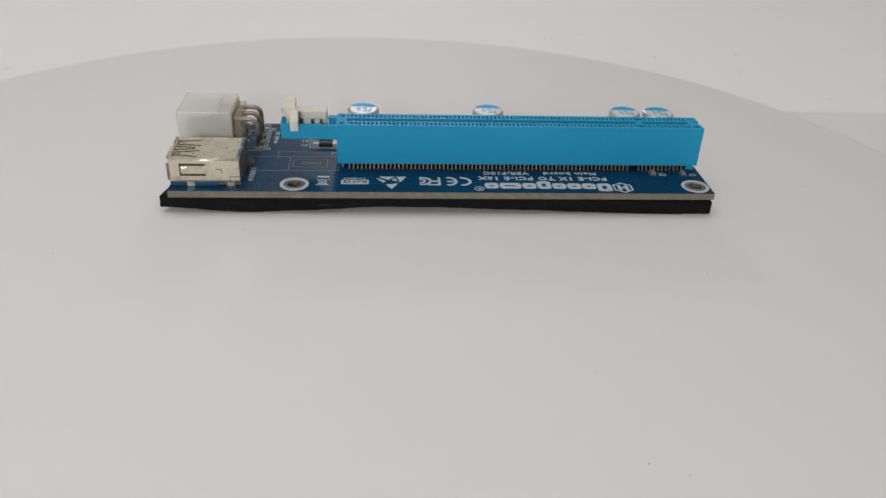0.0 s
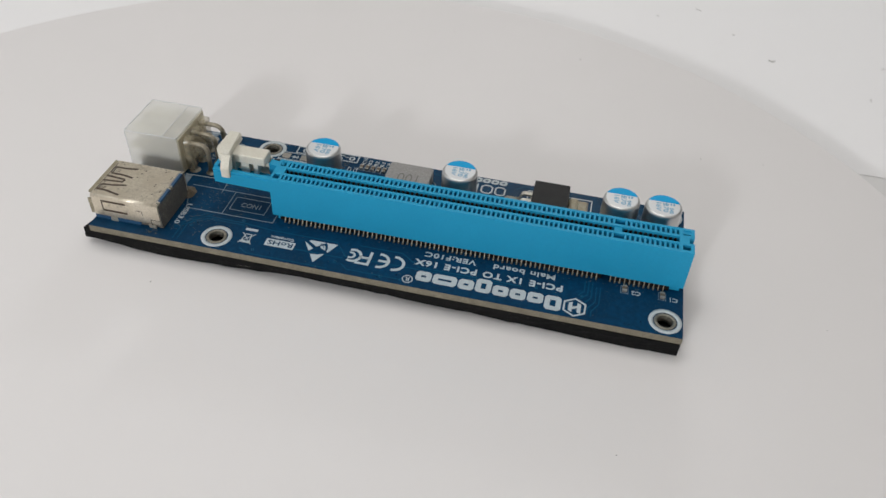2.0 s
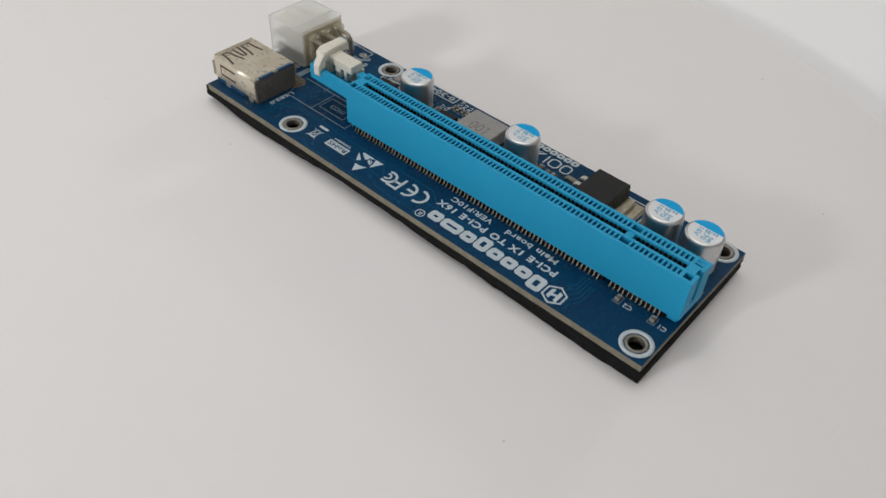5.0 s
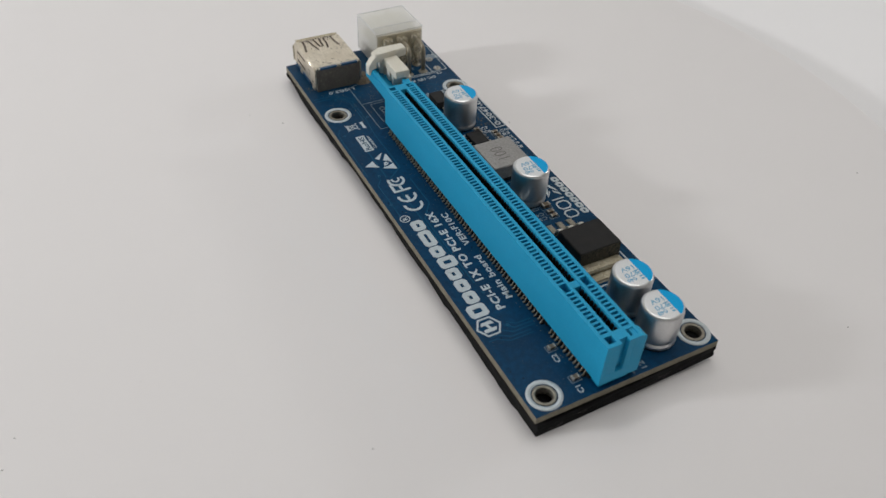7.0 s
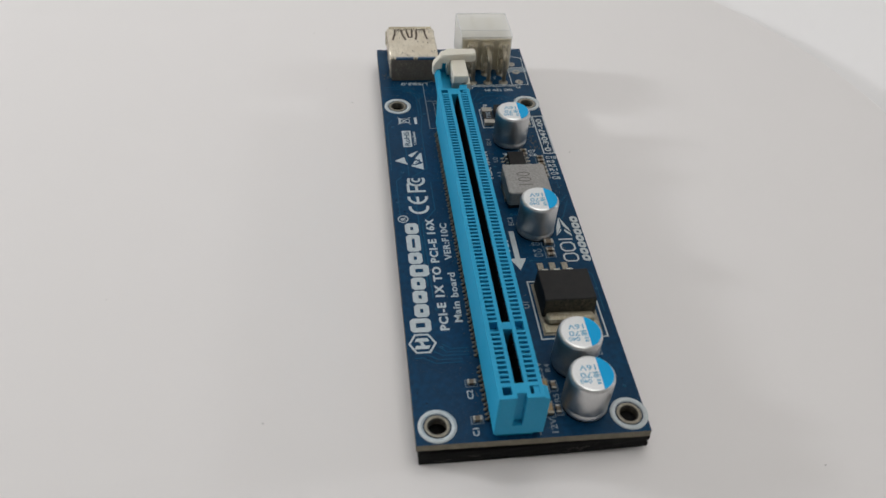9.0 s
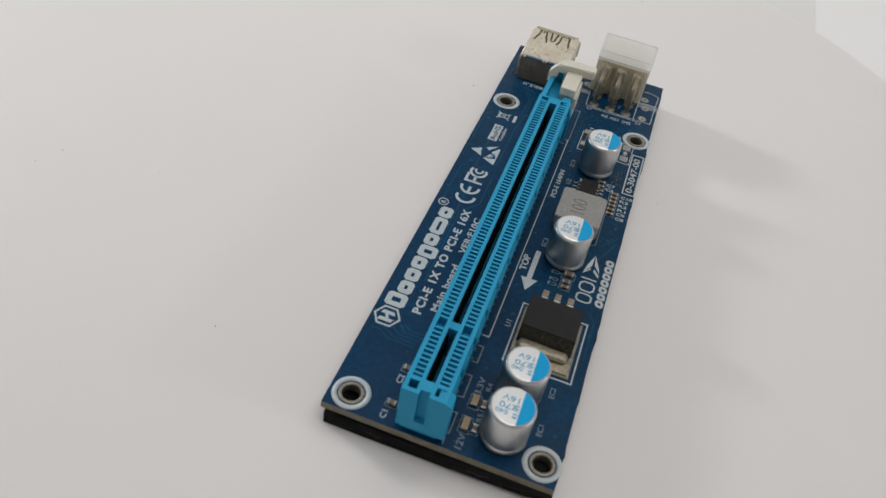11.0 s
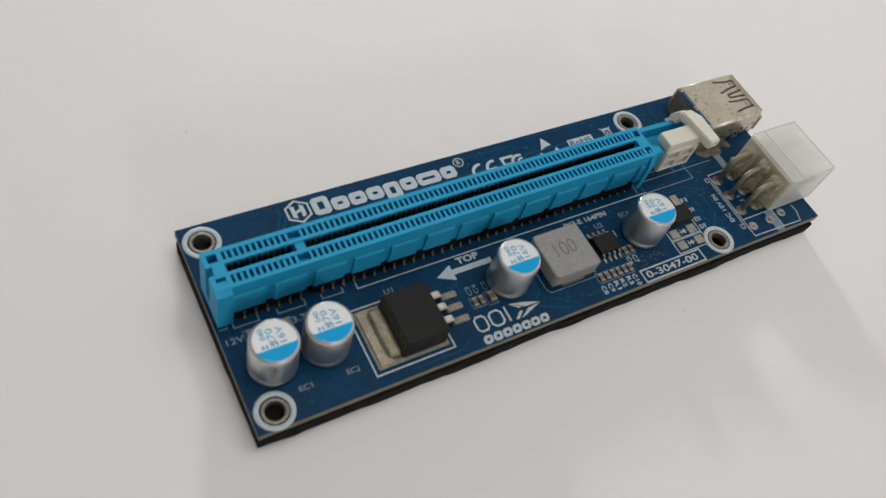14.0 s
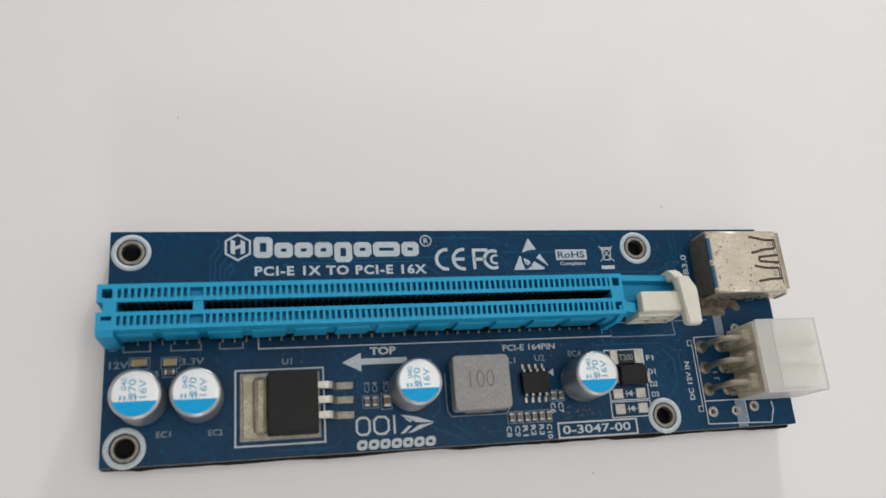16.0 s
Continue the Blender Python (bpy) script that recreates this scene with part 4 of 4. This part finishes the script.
for py in (-20.7, -24.9, -29.1):
    rib = one_box(PX0 - 2.3, PX0 - 0.36, py - 1.45, py + 1.45, PZ0, PZ1 - 1.3, bevel=0.5)
    bmesh.ops.subdivide_edges(rib, edges=[e for e in rib.edges if e.calc_length() > 1.0], cuts=3, use_grid_fill=True)
    for v in rib.verts:
        v.co += 0.28 * Vector((noise.noise(v.co * 0.8), noise.noise(v.co * 0.9 + Vector((3, 0, 0))), noise.noise(v.co * 0.7 + Vector((0, 5, 0)))))
    part("pin_rib", rib, NYLON_DIRTY, header)
    for pz in (2.9, 7.4):
        part("pin_block", one_box(PX0 + 0.1, PX0 + 3.4, py - 1.55, py + 1.55, pz - 1.3, pz + 1.3, bevel=0.2), NYLON_DIRTY, header)
for py in (-20.7, -24.9, -29.1):
    for pz, foot in ((7.6, 106.8), (3.2, 110.9)):
        r, bend, n = 0.56, min(1.9, pz - 1.6), 10
        bm = bmesh.new()
        path = [(PX0 + 9.0, pz)] + [(foot + bend - bend * math.sin(a), pz - bend + bend * math.cos(a)) for a in np.linspace(0, math.pi / 2, 8)] + [(foot, -0.4)]
        rings = []
        for k, (x, z) in enumerate(path):
            xa, za = path[max(k - 1, 0)]
            xb, zb = path[min(k + 1, len(path) - 1)]
            d = Vector((xb - xa, 0, zb - za)).normalized()
            side = Vector((0, 1, 0))
            up = d.cross(side)
            rings.append([bm.verts.new(Vector((x, py, z)) + r * (math.cos(q) * side + math.sin(q) * up)) for q in (2 * math.pi * j / n for j in range(n))])
        for a, b in zip(rings, rings[1:]):
            for j in range(n):
                f = bm.faces.new((a[j], a[(j + 1) % n], b[(j + 1) % n], b[j]))
                f.smooth = True
        bm.faces.new(rings[0]), bm.faces.new(rings[-1][::-1])
        part("bent_pin", bm, PIN_DUSTY, header, label="dusty tinned bent round pin")
        part("solder_joint", lathe(bmesh.new(), [(1.25, 0.0), (1.2, 0.08), (0.85, 0.16), (0.58, 0.5), (0.56, 0.7)], 20), TIN_DULL, header, (foot, py, 0))

# Capacitors --------------------------------------------------------------------------
CAP_H, CAP_R = 8.8, 4.05


def capacitor(cx, cy):
    r, h = CAP_R, CAP_H
    prof = [(0, 0.25), (r - 0.3, 0.25), (r - 0.05, 0.35), (r + 0.05, 0.7), (r, 1.15), (r - 0.18, 1.45), (r - 0.22, 1.75), (r - 0.06, 2.1), (r, 2.5), (r, h - 0.75),
            (r - 0.08, h - 0.4), (r - 0.28, h - 0.13), (r - 0.6, h - 0.01), (r - 0.8, h), (0, h)]
    can = part("capacitor", lathe(bmesh.new(), prof, 48, mats=[0] * 12 + [1, 1]), [ALU, ALU_TOP], card, (cx, cy, 0), "round aluminium can capacitor with a cyan marked top")
    part("bung", lathe(bmesh.new(), [(0, 0.0), (r - 0.15, 0.0), (r - 0.15, 0.3), (0, 0.3)], 40), RUBBER, can, (cx, cy, 0))
    chord = -1.25
    a = math.degrees(math.asin(chord / (r - 0.45)))
    part("top_mark", prism(bmesh.new(), arc(0, 0, r - 0.45, 180 - a, 360 + a, 28), h - 0.01, h + 0.03), CYAN, can, (cx, cy, 0), "cyan polarity mark")
    part("lettering", letters("270", 0.2, -0.8, 3.0, 1.15, 90, h, h + 0.03, 0.016), CYAN_TEXT, can, (cx, cy, 0))
    part("lettering", letters("16V", 1.75, -0.8, 2.9, 1.15, 90, h, h + 0.03, 0.016), CYAN_TEXT, can, (cx, cy, 0))
    part("lettering", letters("040", -1.15, 0.5, 2.0, 0.9, 90, h, h + 0.03, 0.016), CYAN_TEXT, can, (cx, cy, 0))
    bars(-2.3, -1.05, [(0.4, 0, 1), (0.35, 0, 1), (0.15, 0, 0.4), (0.4, 0, 1), (0.3, 0, 1)], 0.7, 0.25, CYAN_TEXT, can, (cx, cy, 0), 0, h, h + 0.03)
    return can


for cx, cy in ((2.7, -26.1), (11.8, -26.2), (48.1, -26.2), (80.4, -26.2)):
    capacitor(cx, cy)

# The large three-lead power chip ---------------------------------------------------------
MX0, MX1, MY0, MY1 = 23.0, 31.6, -33.1, -22.7
mb = bmesh.new()
prism(mb, rect(MX0, MY0, MX1, MY1), 0.25, 4.7)
for v in mb.verts:
    if v.co.z > 1:
        v.co.x += 0.25 if v.co.x < 28 else -0.25
        v.co.y += 0.2 if v.co.y < -28 else -0.2
mb.faces.ensure_lookup_table()
for f in mb.faces:
    f.material_index = 1 if f.calc_center_median().x < MX0 + 0.5 else 0
bmesh.ops.bevel(mb, geom=list(mb.edges), offset=0.15, segments=2, affect="EDGES")
chip = part("power_chip", mb, [EPOXY, EPOXY_ROUGH], card, label="black moulded power chip with a metal tab")
part("mould_mark", lathe(bmesh.new(), [(0, 4.66), (0.55, 4.7), (0.62, 4.715), (0.7, 4.69)], 20, 26.2, -28.6), EPOXY, chip)
tabm = bmesh.new()
box(tabm, 18.9, 21.4, -33.3, -22.5, 0.12, 0.55, bevel=0.18)
box(tabm, 20.7, 23.02, -32.6, -23.1, 0.12, 1.9, bevel=0.75)
for v in tabm.verts:
    if v.co.x < 22.9:
        v.co += 0.16 * Vector((noise.noise(v.co * 0.9), 0, noise.noise(v.co * 1.3 + Vector((9, 0, 0)))))
part("metal_tab", tabm, TAB, chip, label="oxidised tinned metal tab")
part("solder_pad", prism(bmesh.new(), rect(18.47, -33.69, 31.97, -22.26), 0, 0.12), TIN_DULL, chip)
lead = bmesh.new()
prof = [(0.0, 2.6), (1.9, 2.6), (2.5, 2.2), (3.0, 0.75), (3.4, 0.45), (5.9, 0.45)]
low = [(x, z - 0.5 if k < 3 else max(z - 0.42, 0.06)) for k, (x, z) in enumerate(prof)]
sides = [[lead.verts.new((x, y, z)) for x, z in prof + low[::-1]] for y in (-0.6, 0.6)]
n = len(sides[0])
lead.faces.new(sides[0]), lead.faces.new(sides[1][::-1])
for k in range(n):
    lead.faces.new((sides[0][k], sides[1][k], sides[1][(k + 1) % n], sides[0][(k + 1) % n]))
for f in lead.faces:
    f.material_index = 1 if f.calc_center_median().x > 2.3 and len(f.verts) == 4 else 0
lead_me = finish(lead, "lead", [TIN_BRIGHT, TIN_DULL])
pad_me = finish(box(bmesh.new(), 0, 3.6, -0.62, 0.62, 0.0, 0.2, bevel=0.08), "solder_pad", TIN_DULL)
for ly in (-25.1, -27.6, -30.2):
    part("lead", lead_me, None, chip, (31.5, ly, 0))
    part("solder_pad", pad_me, None, chip, (34.2, ly, 0))

# The power inductor ------------------------------------------------------------------------
im = bmesh.new()
corner = 0.45
ix0, ix1, iy0, iy1 = 55.1, 65.4, -31.0, -21.4
pts = [(ix0 + corner, iy0), (ix1 - corner, iy0), (ix1, iy0 + corner), (ix1, iy1 - corner), (ix1 - corner, iy1), (ix0 + corner, iy1), (ix0, iy1 - corner), (ix0, iy0 + corner)]
prism(im, pts, 1.0, 4.5)
bmesh.ops.bevel(im, geom=list(im.edges), offset=0.16, segments=2, affect="EDGES")
choke = part("inductor", im, FERRITE, card, label="square grey moulded power inductor with rounded corners")
part("lettering", letters("100", 57.9, -27.19, 4.6, 3.1, 0, 4.49, 4.53, -0.012), ENGRAVED, choke)
part("base", one_box(ix0 + 0.35, ix1 - 0.35, iy0 + 0.4, iy1 - 0.4, 0.02, 1.05), RUBBER, choke, label="dark recessed base")
for ey in (iy0 - 0.15, iy1 - 0.55):
    part("terminal", one_box(57.6, 62.8, ey, ey + 0.7, 0.0, 1.0, bevel=0.1), TIN_DULL, choke)

# The eight-lead chip --------------------------------------------------------------------------
u2 = part("small_chip", one_box(68.67, 73.8, -28.17, -24.33, 0.25, 1.75, bevel=0.12), EPOXY, card, label="small black eight-lead chip")
gl = bmesh.new()
sides = [[gl.verts.new((x, y, z)) for y, z in ((0.0, 1.0), (0.5, 1.0), (0.75, 0.3), (1.6, 0.25), (1.6, 0.05), (0.6, 0.05), (0.4, 0.8), (0.0, 0.8))] for x in (-0.21, 0.21)]
gl.faces.new(sides[0]), gl.faces.new(sides[1][::-1])
for k in range(8):
    gl.faces.new((sides[0][k], sides[1][k], sides[1][(k + 1) % 8], sides[0][(k + 1) % 8]))
gull = finish(gl, "lead", TIN)
for k in range(4):
    gx = 69.35 + 1.27 * k
    part("lead", gull, None, u2, (gx, -24.33, 0))
    part("lead", gull, None, u2, (gx, -28.17, 0), turn=180)
part("printed_mark", prism(bmesh.new(), [(75.32, -23.64), (75.32, -25.12), (74.3, -24.33)], 0, 0.06), INK, board)

# Small surface-mount parts ----------------------------------------------------------------------


def chip_part(cx, cy, length, width, height, turn=0.0, body=CERAMIC, name="chip_component", label="tiny ceramic chip component with tinned ends", frame_gap=0.35):
    bm = bmesh.new()
    box(bm, -length / 2 + length * 0.22, length / 2 - length * 0.22, -width / 2, width / 2, 0.05, height, bevel=0.05)
    c = part(name, bm, body, card, (cx, cy, 0), label, turn=turn)
    for s in (-1, 1):
        e = bmesh.new()
        a, b = sorted((s * length / 2, s * length * 0.27))
        box(e, a, b, -width / 2 - 0.03, width / 2 + 0.03, 0.02, height + 0.04, bevel=0.06)
        part("end_cap", e, TIN_DULL if body is LED_GLASS else TIN, c, (cx, cy, 0))
    if frame_gap:
        o = frame_gap
        part("printed_line", stroke(bmesh.new(), rect(-length / 2 - o, -width / 2 - o, length / 2 + o, width / 2 + o), 0.12, closed=True), INK_DULL, c, (cx, cy, 0))
    return c


for cx in (66.2, 67.65, 69.1, 70.5, 71.9, 73.3):
    chip_part(cx, -32.3, 1.55, 0.75, 0.55, 90, frame_gap=0.28)
for cx in (74.6, 76.1):
    chip_part(cx, -28.75, 1.45, 0.75, 0.55, 90, frame_gap=0.28)
for cx in (40.1, 41.5):
    chip_part(cx, -28.1, 1.6, 0.8, 0.6, 90, frame_gap=0.28)
chip_part(43.59, -28.17, 2.0, 1.2, 0.9, 90)
chip_part(0.78, -6.95, 1.5, 0.9, 0.7, 90, frame_gap=0.3)
chip_part(8.53, -6.95, 1.5, 0.9, 0.7, 90, frame_gap=0.3)
chip_part(2.05, -19.7, 2.6, 1.2, 0.7, 0, LED_GLASS, "indicator_light", "tiny unlit amber indicator light")
chip_part(7.04, -19.8, 2.3, 1.2, 0.7, 0, LED_GLASS, "indicator_light", "tiny unlit amber indicator light")
chip_part(6.94, -21.47, 1.6, 0.8, 0.5, 0)
chip_part(1.85, -21.37, 1.6, 0.8, 0.5, 0)
fuse = part("fuse", one_box(88.12, 91.77, -23.54, -21.08, 0.1, 1.1, bevel=0.1), EPOXY, card, label="black chip fuse with tinned ends")
part("end_cap", one_box(91.67, 93.34, -23.59, -21.03, 0.05, 1.15, bevel=0.08), TIN, fuse)
part("end_cap", one_box(86.68, 88.22, -23.59, -21.03, 0.05, 1.15, bevel=0.08), TIN, fuse)
part("lettering", letters("T300", 88.43, -22.95, 2.9, 1.2, 0, 1.09, 1.13), INK_DULL, fuse)
diode = part("diode", one_box(88.12, 93.34, -27.58, -24.03, 0.1, 2.0, bevel=0.15), EPOXY, card, label="black moulded diode")
for ex in (86.7, 93.2):
    part("lead", one_box(ex, ex + 1.4, -27.1, -25.3, 0.0, 0.5, bevel=0.08), TIN, diode)
for fy in (-29.05, -31.9):
    for ex in (86.7, 91.3):
        part("solder_pad", one_box(ex, ex + 2.0, fy - 0.95, fy + 0.95, 0.0, 0.22, bevel=0.1), TIN, board)
    dm = bmesh.new()
    prism(dm, [(89.6, fy), (90.6, fy - 0.6), (90.6, fy + 0.6)], 0, 0.06)
    stroke(dm, [(89.5, fy - 0.6), (89.5, fy + 0.6)], 0.15)
    stroke(dm, [(89.1, fy), (91.2, fy)], 0.12)
    part("printed_mark", dm, INK, board)

rng = random.Random(8)
for k in range(14):
    px, py = (rng.uniform(99, 107), rng.uniform(-7, 0)) if k < 9 else (rng.uniform(99, 106), rng.uniform(-28, -16))
    pts, a = [(px, py, 0.12)], rng.uniform(0, 6.28)
    for _ in range(7):
        a += rng.uniform(-0.6, 0.6)
        step = rng.uniform(0.12, 0.4)
        pts.append((pts[-1][0] + step * math.cos(a), pts[-1][1] + step * math.sin(a), 0.12 + 0.06 * rng.random()))
    part("lint_strand", strand(pts, rng.uniform(0.018, 0.03)), LINT, board, label="pale strand of lint" if k == 0 else "")
SPECK = material("black_mask_speck", (0.003, 0.006, 0.009), (0.006, 0.01, 0.014), 900, 4000, 0.6, spec=0.1)
rng = random.Random(17)
for k in range(46):
    sx, sy = (rng.uniform(-2, 108), rng.uniform(-7.5, 3.4)) if k < 24 else (rng.uniform(0, 104), rng.uniform(-36, -18))
    r = rng.uniform(0.07, 0.19)
    part("speck", prism(bmesh.new(), arc(sx, sy, r, 0, 300, 5), 0.0, 0.045), SPECK, board, label="black pinhole speck" if k == 0 else "")
VIA_RIM = material("tented_via_rim", (0.004, 0.085, 0.165), (0.003, 0.07, 0.14), 500, 3000, 0.4, spec=0.14)
for vx, vy in ((17.0, -2.6), (26.5, -2.7), (54.2, 2.4), (58.5, 2.6), (69.0, 0.8), (87.0, 1.9), (92.5, -6.4), (103.0, -2.0), (35.0, -24.5), (38.6, -23.6), (53.2, -22.0), (57.5, -33.6),
               (62.0, -34.6), (70.2, -21.0), (84.0, -19.4), (97.0, -21.6), (99.6, -31.6), (101.8, -25.0), (6.0, -34.4), (14.6, -19.6), (30.0, -35.4), (45.0, -24.0)):
    part("tented_via", ring(bmesh.new(), vx, vy, 0.16, 0.36, 0.0, 0.04, 14), VIA_RIM, board, label="small mask-covered via" if vx == 17.0 else "")
for tpts in ([(34.8, -24.8), (36.4, -26.4), (36.4, -29.5)], [(38.6, -23.8), (38.6, -26.2), (39.6, -27.2)], [(53.2, -22.2), (53.2, -30.0), (51.6, -31.6)], [(62.0, -34.6), (68.5, -34.6), (70.0, -35.6), (74.0, -35.6)],
             [(14.2, -6.2), (14.2, -1.8), (15.6, 0.4), (15.6, 2.0)], [(13.4, -6.2), (13.4, -1.2), (14.8, 1.0), (14.8, 2.6)], [(84.2, -19.5), (98.0, -19.6), (101.6, -21.4), (101.6, -24.8)], [(24.0, -35.5), (34.0, -35.5), (35.6, -34.2)],
             [(99.8, -7.0), (104.0, -2.6), (104.0, 2.8)], [(101.0, -7.0), (105.0, -3.0), (105.0, 3.0)], [(70.0, 3.2), (88.0, 3.2), (90.0, 2.0)], [(54.4, 2.4), (66.0, 2.4), (67.6, 1.0)]):
    part("copper_trace", stroke(bmesh.new(), tpts, 0.24, 0.0, 0.03), TRACE, board)
GRAIN = material("tan_dust_grain", (0.30, 0.27, 0.21), (0.16, 0.145, 0.12), 900, 4000, 0.9, spec=0.1)
rng = random.Random(29)
grains = bmesh.new()
for k in range(1500):
    if k >= 900:
        gx, gy = (rng.gauss(103, 4.5), rng.uniform(-34, -8)) if k < 1250 else (rng.uniform(74, 98), rng.gauss(-27, 5))
    elif k < 330:
        gx, gy = rng.gauss(102, 5), rng.uniform(-18, 1)
    elif k < 480:
        gx, gy = rng.uniform(0, 96), rng.gauss(-7.6, 0.5)
    elif k < 650:
        gx, gy = rng.uniform(36, 104), rng.gauss(-30, 4)
    elif k < 770:
        gx, gy = rng.uniform(-2, 104), rng.gauss(-18.6, 0.7)
    else:
        gx, gy = rng.uniform(-2, 108), rng.choice((rng.uniform(-7, 3.5), rng.uniform(-36, -18)))
    if not (X0 + 0.3 < gx < 108 and (-7.9 < gy < Y1 - 0.3 or Y0 + 0.3 < gy < -17.4 or (gx > 88 and Y0 < gy < Y1 - 0.3))) or min(math.hypot(gx - hx, gy - hy) for hx, hy in HOLES) < 2.3:
        continue
    g, turn = 0.035 + 0.09 * rng.random() ** 2.5, rng.uniform(0, 6.28)
    foot = [grains.verts.new((gx + g * q * math.cos(turn + a), gy + g * math.sin(turn + a), 0.03)) for a, q in ((0, 1.6), (2.1, 0.8), (4.2, 1.1))]
    tip = grains.verts.new((gx, gy, 0.06 + g * 0.8))
    for i in range(3):
        grains.faces.new((foot[i], foot[(i + 1) % 3], tip))
tagged(part("dust_grains", grains, GRAIN, board, label="fine tan dust grains"), kind="stuff")
STAIN = material("brown_flux_stain", (0.10, 0.085, 0.06), (0.04, 0.05, 0.055), 900, 4000, 0.6)
rng = random.Random(11)
for k in range(44):
    x0, x1, y0, y1 = (76.5, 82.5, -33.2, -30.8) if k < 22 else (109.0, 112.6, 1.5, 3.3) if k < 30 else (108.8, 114.0, -13.6, -12.2)
    fx, fy, g = rng.uniform(x0, x1), rng.uniform(y0, y1), rng.uniform(0.1, 0.3)
    blob = [(fx + g * rng.uniform(0.6, 1.6) * math.cos(a), fy + g * rng.uniform(0.4, 1.0) * math.sin(a)) for a in np.linspace(0, 5.5, 8)]
    part("flux_smear", prism(bmesh.new(), blob, 0.0, 0.062 + 0.002 * k), STAIN, board, label="dull brown flux smear" if k == 0 else "")

# Crumbs of dust on the turntable --------------------------------------------------------------------
rng = random.Random(5)
dust = bmesh.new()
for _ in range(24):
    a, d = rng.uniform(0, 2 * math.pi), DISC_R * math.sqrt(rng.uniform(0.02, 0.8))
    x, y = DISC_X + d * math.cos(a), DISC_Y + d * math.sin(a)
    if abs(x) < 70 and -24 < y < 26:
        continue
    s = rng.uniform(0.07, 0.18)
    bmesh.ops.create_icosphere(dust, subdivisions=1, radius=s, matrix=pose(x, y, DISC_Z + s * 0.5, 0, 0, rng.uniform(0, 90)) @ Matrix.Diagonal((1.6, 0.8, 0.6, 1)))
for x, y, g in ((-95, -124, 0.9), (-71, -156, 0.7), (-124, -108, 0.6), (-131, -130, 0.7), (-147, -79, 0.7), (146, -97, 0.9), (139, -168, 0.5), (-57, -147, 0.5), (-83, -140, 0.6)):
    for _ in range(3):
        bmesh.ops.create_icosphere(dust, subdivisions=1, radius=g * rng.uniform(0.2, 0.45), matrix=pose(x + rng.uniform(-g, g), y + rng.uniform(-g, g), -5.7, 0, 0, rng.uniform(0, 90)) @ Matrix.Diagonal((1.7, 0.9, 0.3, 1)))
tagged(new("dust_crumbs", finish(dust, "dust_crumbs", CRUMB)), "sparse grey dust crumbs on the white turntable and card", "dust", kind="stuff")
